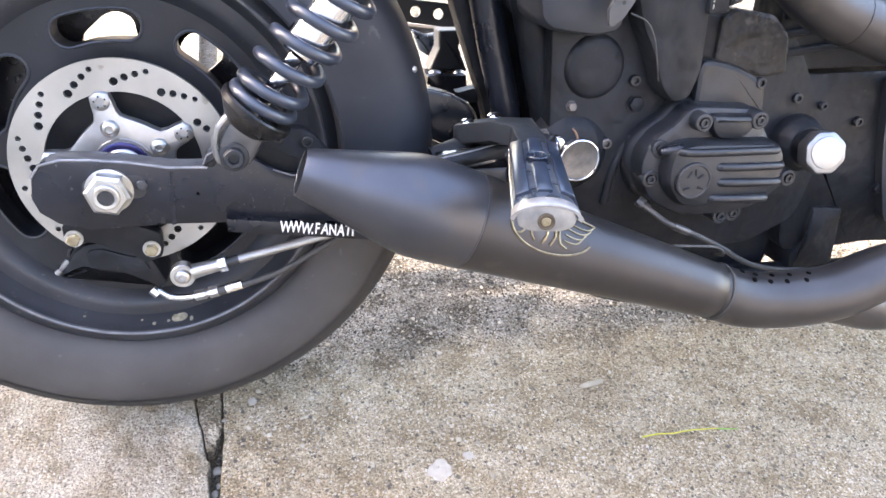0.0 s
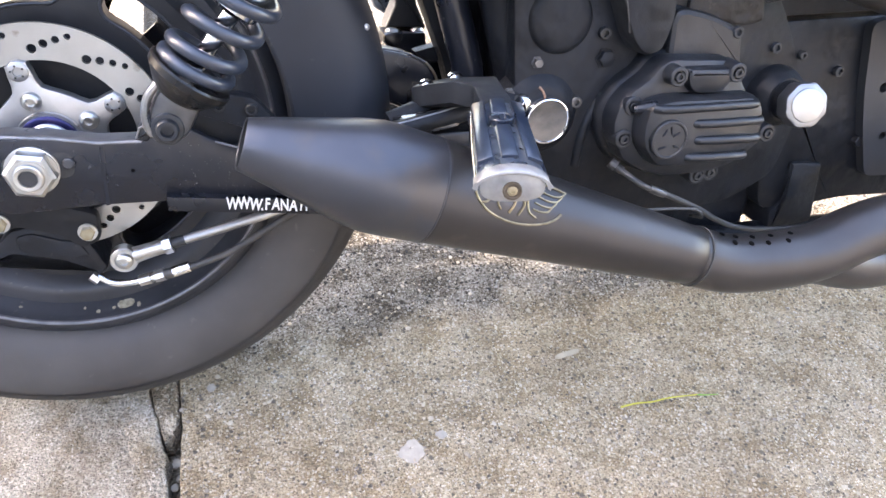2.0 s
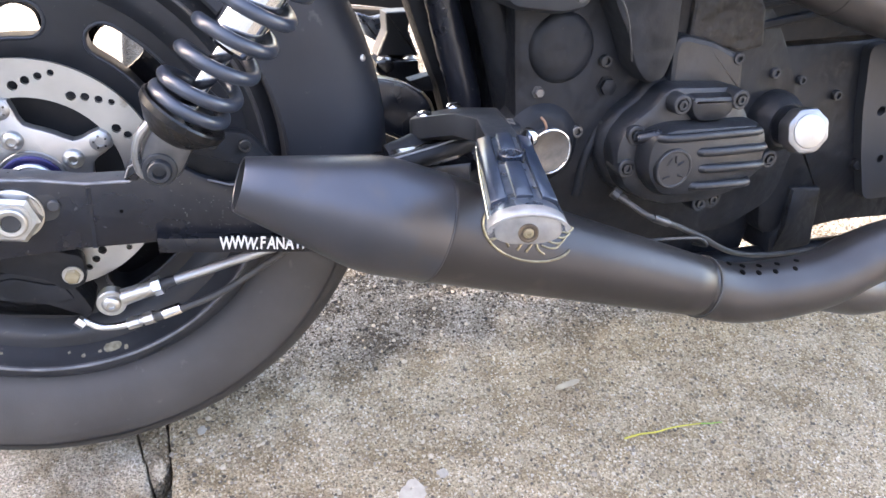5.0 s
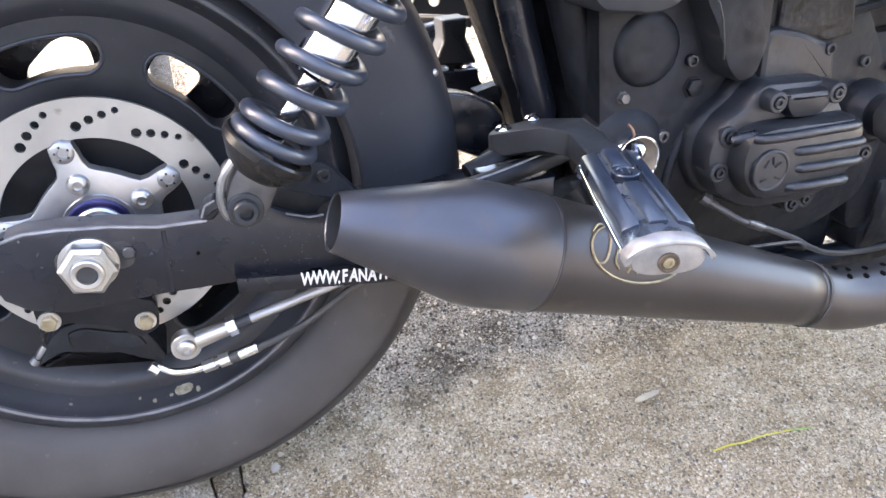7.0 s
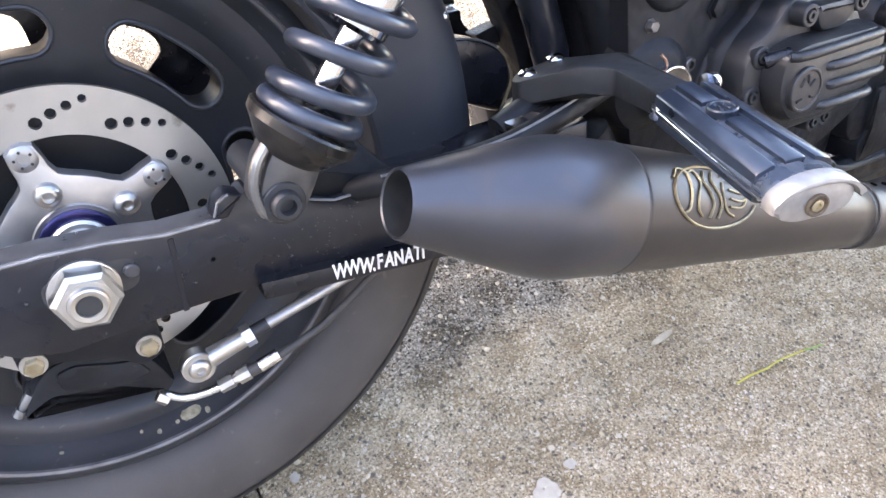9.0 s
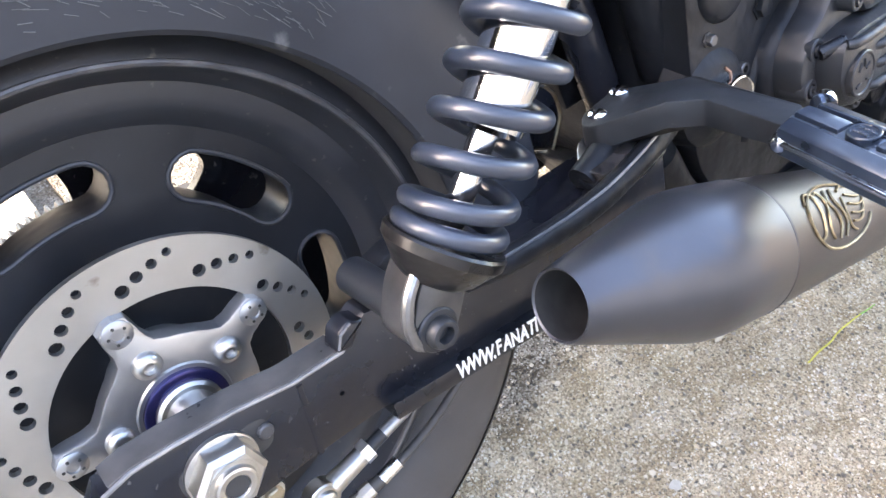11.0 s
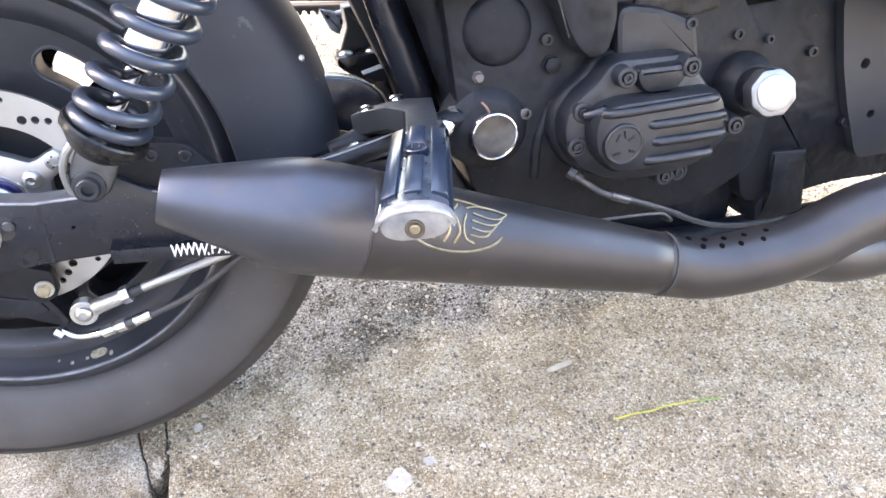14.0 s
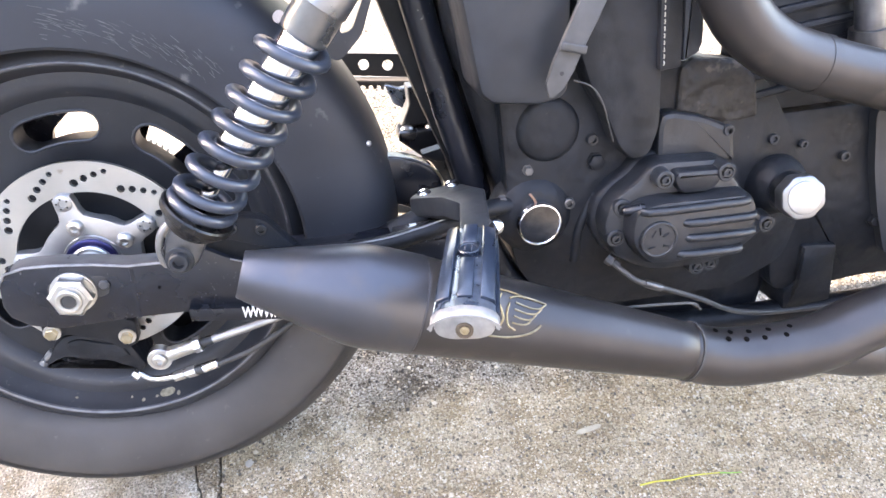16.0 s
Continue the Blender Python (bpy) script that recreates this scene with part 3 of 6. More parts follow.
def holed(bm, outer, holes, y0, y1, bevel=0.0):
    """A plate with holes: outline and holes as (x, z) loops, filled, then given thickness."""
    edges, loops = [], []
    for loop in [outer] + holes:
        vs = [bm.verts.new((p[0], y0, p[1])) for p in loop]
        loops.append(vs)
        edges += [bm.edges.new((vs[k], vs[(k + 1) % len(vs)])) for k in range(len(vs))]
    bmesh.ops.triangle_fill(bm, use_beauty=True, use_dissolve=False, edges=edges)
    # keep only what lies outside the holes
    drop = []
    for f in bm.faces:
        c = f.calc_center_median()
        for h in holes:
            if within(h, c.x, c.z):
                drop.append(f)
                break
    bmesh.ops.delete(bm, geom=drop, context='FACES_ONLY')
    front = list(bm.faces)
    back = bmesh.ops.duplicate(bm, geom=front + list({v for f in front for v in f.verts}) + list({e for f in front for e in f.edges}))
    vmap = back["vert_map"]
    for f in [g for g in back["geom"] if isinstance(g, bmesh.types.BMVert)]:
        f.co.y = y1
    for li, vs in enumerate(loops):
        n = len(vs)
        for k in range(n):
            a, b = vs[k], vs[(k + 1) % n]
            bm.faces.new((a, b, vmap[b], vmap[a]))
    return bm


def within(loop, x, z):
    hit, n = False, len(loop)
    for k in range(n):
        x0, z0, x1, z1 = loop[k][0], loop[k][1], loop[(k + 1) % n][0], loop[(k + 1) % n][1]
        if (z0 > z) != (z1 > z) and x < (x1 - x0) * (z - z0) / (z1 - z0) + x0:
            hit = not hit
    return hit


def ring(r, n, a0=0.0):
    return [(r * math.cos(2 * math.pi * k / n + a0), r * math.sin(2 * math.pi * k / n + a0)) for k in range(n)]


bm = bmesh.new()
holed(bm, ring(0.176, 96), [ring(0.03, 32)] + [slot_outline(c) for c in SLOTS], -0.026, 0.012)
rim_disc = part("wheel_disc", bm, WHEEL, bike, "black slotted cast wheel disc", angle=30)
for c in SLOTS:
    edge = [(x, -0.0258, z) for x, z in slot_outline(c)]
    part("slot_edge", sweep(bmesh.new(), edge + edge[:2], 0.0019, 8, caps=False), RIM, rim_disc, "rounded raised slot edge")
bm = bmesh.new()
revolve(bm, (0, 0, 0), (0, 1, 0), [(-0.026, 0.168), (-0.0300, 0.1715), (-0.0365, 0.1790), (-0.0385, 0.1825), (-0.0390, 0.1870), (-0.0385, 0.1960), (-0.0480, 0.2025), (-0.054, 0.2055), (-0.0590, 0.2070), (-0.0605, 0.2100), (-0.0590, 0.2150), (-0.0562, 0.2195), (-0.0520, 0.2240), (-0.046, 0.2245), (-0.04, 0.212),
                                     (0.04, 0.212), (0.052, 0.2225), (0.060, 0.2235), (0.0625, 0.2195), (0.056, 0.214), (0.046, 0.196), (0.012, 0.175)], 128, close=False)
rim = part("rim", bm, RIM, bike, "black painted wheel rim")
# the lip as a lighter ring that paints its bright line
bm = revolve(bmesh.new(), (0, 0, 0), (0, 1, 0), [(-0.0585, 0.2066), (-0.0608, 0.2074), (-0.0618, 0.2092), (-0.0612, 0.2108), (-0.0590, 0.2118)], 128, close=False)
part("rim_lip", bm, LIP, rim, "rim lip with painted highlight")
def rim_y(r):
    return float(np.interp(r, [0.187, 0.196, 0.2025, 0.2055, 0.207], [-0.039, -0.0385, -0.048, -0.054, -0.059]))


for a0, a1, r, w in ((-85.0, -79.8, 0.2012, 0.0048), (-79.2, -78.0, 0.2040, 0.0020), (-86.6, -85.6, 0.2022, 0.0012), (-91.3, -90.2, 0.2030, 0.0014), (-95.0, -94.2, 0.2000, 0.0013), (-113, -112, 0.201, 0.0010)):
    bm = bmesh.new()
    pts = []
    for k in range(7):
        a = radians(a0 + (a1 - a0) * k / 6)
        e = (0.25 + 0.65 * math.sin(math.pi * k / 6) ** 0.5) * (0.9 + 0.7 * noise.noise(Vector((k * 1.7, a0, 0.3))))
        pts.append([bm.verts.new(((r + w * q * e) * math.cos(a), rim_y(r + w * q * e) + d, (r + w * q * e) * math.sin(a))) for q, d in ((-1, 0.0006), (-0.8, -0.0009), (0.8, -0.0009), (1, 0.0006))])
    for p, q in zip(pts, pts[1:]):
        for k in range(3):
            bm.faces.new((p[k], p[k + 1], q[k + 1], q[k]))
        bm.faces.new((p[3], p[0], q[0], q[3]))
    bm.faces.new(pts[0])
    bm.faces.new(pts[-1])
    part("glue_residue", bm, RESIDUE, rim, "yellowish glue residue of a balance weight")
bm = bmesh.new()
revolve(bm, (0, -0.075, 0), (0, 1, 0), [(0, 0), (0, 0.030), (0.006, 0.034), (0.05, 0.036), (0.12, 0.036), (0.12, 0)], 40)
part("hub", bm, ALU, bike, "cast aluminium wheel hub")

# the far web of the wheel, its windows shaped to fit the camera's view through the slots
def window(*corners):
    """A rounded window through the far web from (radius, degrees) corners."""
    pts = [(r * math.cos(radians(a)), r * math.sin(radians(a))) for r, a in corners]
    return [tuple(p) for p in rounded(pts, 0.010, 3)]


FAR_WINDOWS = [window((0.100, 41), (0.116, 39), (0.139, 39), (0.145, 46), (0.139, 57.5), (0.125, 59.5), (0.100, 58)),
               window((0.100, 82), (0.116, 82), (0.135, 84), (0.142, 91), (0.138, 97), (0.124, 109), (0.115, 112), (0.100, 113)),
               window((0.100, 322), (0.150, 324), (0.150, 350), (0.100, 352))]
bm = bmesh.new()
holed(bm, ring(0.178, 96), [ring(0.04, 32)] + FAR_WINDOWS, 0.046, 0.056)
part("far_web", bm, ARM, bike, "black far side of the wheel", angle=30)

# drive pulley on the far side
bm = bmesh.new()
teeth = []
for k in range(70 * 4):
    r = 0.088 if k % 4 < 2 else 0.084
    teeth.append((r * math.cos(2 * math.pi * k / 280), r * math.sin(2 * math.pi * k / 280)))
holed(bm, teeth, [[(0.056 * math.cos(radians(c)) + 0.017 * math.cos(t), 0.056 * math.sin(radians(c)) + 0.017 * math.sin(t)) for t in [2 * math.pi * j / 18 for j in range(18)]] for c in range(20, 380, 72)], 0.085, 0.115)
part("drive_pulley", bm, SATIN, bike, "black toothed drive pulley")

# brake disc with its carrier
Y_DISC = -0.067
bm = bmesh.new()
windows = []
ARMS = [28.0 + 72.0 * k for k in range(5)]
holes = []
for g in range(12):
    for r, a, d in ((0.1022, 70.5, 0.0029), (0.0972, 76.0, 0.0034), (0.0925, 82.0, 0.0038), (0.0878, 88.5, 0.0043)):
        a = radians(a + 30 * g)
        holes.append([(r * math.cos(a) + d * math.cos(t), r * math.sin(a) + d * math.sin(t)) for t in [2 * math.pi * j / 10 for j in range(10)]])
holed(bm, ring(0.111, 120), [ring(0.0775, 80)] + holes, Y_DISC, Y_DISC + 0.005)
disc = part("brake_disc", bm, DISC, bike, "drilled steel brake disc", angle=25)
bm = bmesh.new()
outl = []
for c in ARMS:
    for da, r in ((-30, 0.051), (-22, 0.0515), (-14, 0.054), (-10.5, 0.060), (-9, 0.068), (-7, 0.077), (-2, 0.0800), (2, 0.0800), (7, 0.077), (9, 0.068), (10.5, 0.060), (14, 0.054), (22, 0.0515), (30, 0.051)):
        a = radians(c + da)
        outl.append((r * math.cos(a), r * math.sin(a)))
slab_of(bm, outl, Y_DISC - 0.0065, Y_DISC + 0.006, 0.0018)
carrier = part("disc_carrier", bm, ALU, bike, "five-armed aluminium disc carrier", angle=25)
for c in ARMS:
    a = radians(c)
    bm = bolt_head(bmesh.new(), (0.0705 * math.cos(a), Y_DISC - 0.0064, 0.0705 * math.sin(a)), (0, -1, 0), 0.0092, 0.0028, "button")
    part("disc_button", bm, ALU, carrier)
    # dark dots paint the shade of the dimples
    bm = bmesh.new()
    for k in range(5):
        q = a + 2 * math.pi * k / 5
        revolve(bm, (0.0705 * math.cos(a) + 0.0056 * math.cos(q), Y_DISC - 0.0087, 0.0705 * math.sin(a) + 0.0056 * math.sin(q)), (0, -1, 0), [(0, 0), (0, 0.0010), (0.0006, 0.0010), (0.0006, 0)], 10)
    part("button_dimples", bm, INSIDE, carrier, "ring of dark dots painted as dimples")
    bm = bolt_head(bmesh.new(), (0.0425 * math.cos(a), Y_DISC - 0.0064, 0.0425 * math.sin(a)), (0, -1, 0), 0.0090, 0.0070, "button")
    part("carrier_bolt", bm, ZINC, carrier)
bm = revolve(bmesh.new(), (0, Y_DISC - 0.005, 0), (0, -1, 0), [(0, 0.0275), (0.006, 0.0275), (0.007, 0.0260), (0.007, 0.0215)], 48, close=False)
part("bearing_ring", bm, BLUED, carrier, "blued steel bearing ring")
bm = revolve(bmesh.new(), (0, Y_DISC - 0.005, 0), (0, -1, 0), [(0, 0.0215), (0.010, 0.0215), (0.012, 0.0195), (0.012, 0.0165), (0.022, 0.0150), (0.07, 0.0150), (0.07, 0)], 40)
part("axle_spacer", bm, STEEL, carrier, "steel axle spacer")

# swingarm
bm = bmesh.new()
outline = [(-0.077, -0.008), (-0.073, 0.016), (-0.063, 0.028), (-0.045, 0.0315), (-0.02, 0.030), (0.016, 0.025), (0.050, 0.0175), (0.088, 0.0155), (0.096, 0.024), (0.108, 0.030), (0.125, 0.026), (0.145, 0.012), (0.165, 0.002),
           (0.22, 0.000), (0.30, -0.004), (0.40, -0.006), (0.40, -0.092), (0.30, -0.077), (0.185, -0.058), (0.11, -0.048), (0.04, -0.044), (-0.03, -0.044), (-0.058, -0.035), (-0.073, -0.022)]
slab_of(bm, outline, -0.136, -0.116, 0.005)
swing = part("swingarm", bm, ARM, bike, "black scuffed steel swingarm", angle=28)
top_edge = [(-0.058, 0.0300), (-0.045, 0.0325), (-0.02, 0.0312), (0.016, 0.0262), (0.050, 0.0187), (0.086, 0.0168), (0.086, 0.0128), (0.050, 0.0142), (0.016, 0.0218), (-0.02, 0.0268), (-0.045, 0.0282), (-0.056, 0.0270)]
bm = slab_of(bmesh.new(), top_edge, -0.1345, -0.114, 0.0016)
part("top_flange", bm, DUSTY, swing, "dusty folded top edge")
bm = slab_of(bmesh.new(), [(0.170, -0.002), (0.40, -0.008), (0.40, -0.090), (0.30, -0.075), (0.185, -0.056)], -0.1155, -0.075, 0.002)
part("arm_beam", bm, ARM, swing)
# light beads painted in for the glossy bevel's highlight
bm = sweep(bmesh.new(), [(x, -0.1352, z) for x, z in ((-0.073, 0.014), (-0.064, 0.0262), (-0.045, 0.0302), (-0.02, 0.0288), (0.016, 0.0238), (0.050, 0.0164), (0.086, 0.0144), (0.094, 0.0215))], 0.0014, 8)
part("worn_top_edge", bm, HIGHLIGHT, swing, "painted highlight along the top edge")
bm = sweep(bmesh.new(), [(x, -0.1352, z) for x, z in ((0.150, 0.0075), (0.168, 0.0005), (0.22, -0.0012), (0.30, -0.0052))], 0.0011, 8)
part("worn_top_edge", bm, HIGHLIGHT, swing)
bm = slab_of(bmesh.new(), outline, 0.176, 0.136, 0.004)
part("far_arm", bm, ARM, swing)
bm = revolve(bmesh.new(), (-0.006, -0.136, -0.0025), (0, -1, 0), [(0, 0.0), (0, 0.0222), (0.003, 0.0222), (0.0035, 0.0212), (0.0035, 0)], 40)
part("axle_washer", bm, STEEL, swing, "steel axle washer")
bm = revolve(bmesh.new(), (-0.006, -0.1395, -0.0025), (0, -1, 0), [(0, 0.0), (0, 0.0215), (0.0115, 0.0215), (0.0145, 0.0180), (0.0145, 0.0)], 6)
bmesh.ops.rotate(bm, cent=(-0.006, 0, -0.0025), matrix=Matrix.Rotation(radians(12), 3, 'Y'), verts=bm.verts)
nut = part("axle_nut", bm, ZINC, swing, "large zinc-plated hexagon axle nut")
bm = revolve(bmesh.new(), (-0.006, -0.1535, -0.0025), (0, -1, 0), [(0, 0.0150), (0.0015, 0.0150), (0.0018, 0.0128), (0.0048, 0.0122), (0.0055, 0.0108), (0.005, 0.0078), (0.0035, 0.0070), (-0.012, 0.0068)], 40, close=False)
part("hollow_axle_end", bm, STEEL, swing, "hollow steel axle end")
# a dark disc closes the bore and paints its shaded depth
bm = revolve(bmesh.new(), (-0.006, -0.1555, -0.0025), (0, 1, 0), [(-0.002, 0), (-0.002, 0.0070)], 32, close=False)
part("axle_bore", bm, INSIDE, swing, "dark disc painted as the axle's hollow")
# a dark plate on the face paints the slot's shade
bm = slab_of(bmesh.new(), rounded([(-0.030, -0.0125), (0.028, -0.0125), (0.028, 0.0115), (-0.030, 0.0115)], 0.011), -0.1364, -0.132, 0.0003)
part("axle_slot", bm, INSIDE, swing, "dark plate painted as the axle slot")
bm = revolve(bmesh.new(), (0.024, -0.1366, 0.001), (0, -1, 0), [(0, 0), (0, 0.0052), (0.002, 0.0050), (0.003, 0.0040), (0.003, 0)], 20)
part("adjuster_end", bm, DUSTY, swing)
bm = slab_of(bmesh.new(), [(0.046, -0.043), (0.050, -0.043), (0.055, 0.013), (0.051, 0.013)], -0.1368, -0.130, 0.0008)
part("weld_seam", bm, ARM, swing)
# a black disc on the face stands in for the dark hole
bm = revolve(bmesh.new(), (0.075, -0.1362, -0.012), (0, -1, 0), [(0, 0), (0, 0.0016), (0.0003, 0.0016), (0.0003, 0)], 14)
part("drain_hole", bm, HOLE, swing)
pick = random.Random(11)
bm = bmesh.new()
for k in range(70):
    x = pick.uniform(0.112, 0.185)
    z = pick.uniform(-0.046, 0.012 if x < 0.14 else -0.002)
    r = pick.uniform(0.0002, 0.0006)
    d = Vector((pick.uniform(-1, 1), 0, pick.uniform(-1, 1))).normalized() * r * pick.uniform(1.0, 2.6)
    sweep(bm, [(x, -0.1361, z), (x + d.x * 0.5, -0.1363, z + d.z * 0.5), (x + d.x, -0.1361, z + d.z)], r, 5)
part("paint_chips", bm, DUSTY, swing, "pale stone chips in the paint")
# lower flange with hand-painted lettering
bm = slab_of(bmesh.new(), [(0.10, -0.0375), (0.40, -0.082), (0.40, -0.0985), (0.10, -0.0515)], -0.147, -0.110, 0.0008)
flange = part("lower_flange", bm, GLOSS, swing)


def lettering(text, size, place, material, parent, name="lettering", thick=0.0004):
    cu = bpy.data.curves.new("letters", 'FONT')
    cu.body, cu.size, cu.extrude, cu.offset = text, size, thick, size * 0.022
    tmp = bpy.data.objects.new("letters", cu)
    scene.collection.objects.link(tmp)
    me = bpy.data.meshes.new_from_object(tmp.evaluated_get(bpy.context.evaluated_depsgraph_get()))
    bpy.data.objects.remove(tmp)
    bpy.data.curves.remove(cu)
    me.transform(place)
    me.materials.append(material)
    ob = new(name, me)
    ob.parent = parent
    return ob


at_x = 0.0
for k, ch in enumerate("WWW.FANATI"):
    tilt, rise, big = 3.0 * math.sin(k * 2.3), 0.0005 * math.sin(k * 1.7), 0.0168 + 0.0009 * math.sin(k * 3.1)
    ob = lettering(ch, big, pose(0.151, -0.1478, -0.0555, 84, 8.8, 0) @ pose(at_x, rise, 0, 0, 0, tilt) @ Matrix.Diagonal((0.66, 1, 1, 1)) @ Matrix.Shear('XY', 4, (0.16, 0)), PAINT, swing, "painted_letter")
    at_x += {"W": 0.0107, ".": 0.0036, "F": 0.0066, "A": 0.0080, "N": 0.0088, "T": 0.0072, "I": 0.004}[ch]

# brake caliper
bm = bmesh.new()
cal = rounded([(-0.0790, -0.1090), (-0.0645, -0.0890), (-0.0540, -0.0800), (-0.0370, -0.0775), (-0.0060, -0.0890), (0.0080, -0.0905), (0.0185, -0.1130), (0.0255, -0.1330), (0.0165, -0.1415), (-0.0020, -0.1310), (-0.0150, -0.1215), (-0.0330, -0.1200), (-0.0570, -0.1085), (-0.0700, -0.1135), (-0.0800, -0.1195)], 0.004)
slab_of(bm, cal, -0.086, -0.035, 0.005)
caliper = part("brake_caliper", bm, ENGINE, bike, "black two-piston brake caliper", angle=28)
bm = slab_of(bmesh.new(), rounded([(-0.050, -0.086), (-0.036, -0.084), (-0.008, -0.096), (0.004, -0.098), (0.012, -0.116), (-0.006, -0.118), (-0.030, -0.112), (-0.050, -0.102)], 0.005), -0.0885, -0.080, 0.0025)
part("piston_housing", bm, ENGINE, caliper, "raised piston housing")
bm = slab_of(bmesh.new(), rounded([(-0.068, -0.052), (-0.045, -0.050), (0.0, -0.058), (0.028, -0.070), (0.026, -0.098), (0.008, -0.104), (-0.010, -0.088), (-0.045, -0.074), (-0.068, -0.082)], 0.006), -0.092, -0.078, 0.002)
part("caliper_bracket", bm, ENGINE, caliper)
for c, m in (((0.016, -0.092, -0.087), BRASS), ((-0.058, -0.092, -0.068), BRASS)):
    bm = revolve(bmesh.new(), c, (0, -1, 0), [(0, 0.0092), (0.002, 0.0092), (0.0022, 0.0), ], 24)
    part("bolt_washer", bm, ZINC, caliper)
    bm = revolve(bmesh.new(), (c[0], c[1] - 0.002, c[2]), (0, -1, 0), [(0, 0.0070), (0.005, 0.0070), (0.006, 0.0058), (0.006, 0)], 6)
    part("caliper_bolt", bm, m, caliper, "yellow passivated bolt")
bm = bmesh.new()
sweep(bm, [(-0.070, -0.080, -0.098), (-0.076, -0.080, -0.104), (-0.080, -0.080, -0.108)], lambda t: 0.0042 if t < 0.6 else 0.0028, 12)
sweep(bm, [(-0.080, -0.080, -0.108), (-0.0845, -0.080, -0.1125)], 0.0042, 12)
part("bleed_nipple", bm, CAPRIM, caliper, "zinc bleed nipple")

# torque link with rod end
H, ROD = Vector((0.044, -0.094, -0.120)), Vector((0.30, -0.094, -0.068))
d = (ROD - H).normalized()
bm = sweep(bmesh.new(), [H + d * 0.05, H + d * 0.09, ROD], 0.0050, 16)
rod = part("torque_link", bm, ALU, bike, "polished torque link rod")
bm = revolve(bmesh.new(), H + Vector((0, 0.006, 0)), (0, -1, 0), [(0, 0.0085), (0, 0.0135), (0.011, 0.0135), (0.012, 0.0125), (0.012, 0.0085)], 32, close=False)
sweep(bm, [H + d * 0.010, H + d * 0.022, H + d * 0.040], lambda t: 0.0085 - 0.001 * t, 16)
part("rod_end", bm, STEEL, rod, "steel rod end")
bm = revolve(bmesh.new(), H + d * 0.040, d, [(0, 0), (0, 0.0095), (0.008, 0.0095), (0.008, 0)], 6)
part("lock_nut", bm, ZINC, rod)
bm = sweep(bmesh.new(), [H + d * 0.047, H + d * 0.062], 0.0056, 12)
part("threaded_shank", bm, SATIN, rod)
bm = bolt_head(bmesh.new(), H + Vector((0, -0.005, 0)), (0, -1, 0), 0.0088, 0.006, "button")
part("rod_end_bolt", bm, ZINC, rod)

# brake hose
bm = sweep(bmesh.new(), smooth_path([(0.100, -0.101, -0.1385), (0.15, -0.100, -0.124), (0.21, -0.096, -0.094), (0.27, -0.09, -0.066), (0.36, -0.085, -0.045)]), 0.0036, 12)
hose = part("brake_hose", bm, CABLE, bike, "black rubber brake hose")
bm = sweep(bmesh.new(), smooth_path([(0.014, -0.086, -0.141), (0.026, -0.09, -0.148), (0.042, -0.093, -0.1495), (0.056, -0.096, -0.147)]), 0.0036, 12)
part("hose_pipe", bm, CHROME, hose, "chromed bent pipe")
bm = revolve(bmesh.new(), (0.054, -0.0955, -0.1475), (0.94, -0.1, 0.2), [(0, 0), (0, 0.0062), (0.012, 0.0062), (0.012, 0.0045), (0.016, 0.0045), (0.016, 0.0068), (0.026, 0.0068), (0.026, 0)], 8)
part("hose_union", bm, ZINC, hose)
bm = revolve(bmesh.new(), (0.088, -0.0995, -0.1405), (0.95, -0.03, 0.24), [(0, 0), (0, 0.0058), (0.018, 0.0058), (0.018, 0)], 20)
part("hose_ferrule", bm, CHROME, hose)
bm = sweep(bmesh.new(), [(0.076, -0.0978, -0.1430), (0.083, -0.0988, -0.1416), (0.090, -0.0996, -0.1400)], 0.0054, 14)
part("hose_sleeve", bm, CABLE, hose)
bm = revolve(bmesh.new(), (0.008, -0.086, -0.139), (0.7, -0.2, -0.7), [(0, 0), (0, 0.0055), (0.009, 0.0055), (0.009, 0)], 6)
part("hose_nut", bm, ZINC, hose)

# shock absorber
SB, SD = Vector((0.1125, -0.1912, 0.050)), Vector((0.8047, -0.0924, 1.0)).normalized()
bm = revolve(bmesh.new(), SB, SD, [(0.107, 0.0), (0.107, 0.0165), (0.110, 0.0195), (0.116, 0.0200), (0.118, 0.0185), (0.25, 0.0185), (0.25, 0.0)], 40)
shock = part("shock_absorber", bm, CHROME, bike, "chromed shock absorber body with black spring")
bm = revolve(bmesh.new(), SB, SD, [(0.03, 0.0), (0.03, 0.0075), (0.110, 0.0075), (0.110, 0.0)], 24)
part("piston_rod", bm, CHROME, shock, "bright piston rod")
u, v, w = basis(SD)
coil = []
for k in range(int(8.2 * 28) + 1):
    tt = k / 28
    if tt < 0.3:
        s = 0.0505 + 0.005 * tt
    elif tt < 1.3:
        s = 0.0520 + 0.0125 * (tt - 0.3)
    else:
        s = 0.0645 + 0.0247 * (tt - 1.3)
    a = 2 * math.pi * tt
    coil.append(SB + SD * s + (u * math.cos(a) + v * math.sin(a)) * 0.0272)
bm = sweep(bmesh.new(), coil, 0.0055, 12)
part("coil_spring", bm, SPRING, shock, "gloss black coil spring")
bm = revolve(bmesh.new(), SB, SD, [(0.024, 0.0), (0.024, 0.018), (0.028, 0.0235), (0.036, 0.030), (0.041, 0.0345), (0.0465, 0.0350), (0.0480, 0.0335), (0.0465, 0.030), (0.0465, 0.0)], 48)
part("spring_seat", bm, CUP, shock, "dusty dark cup under the spring")
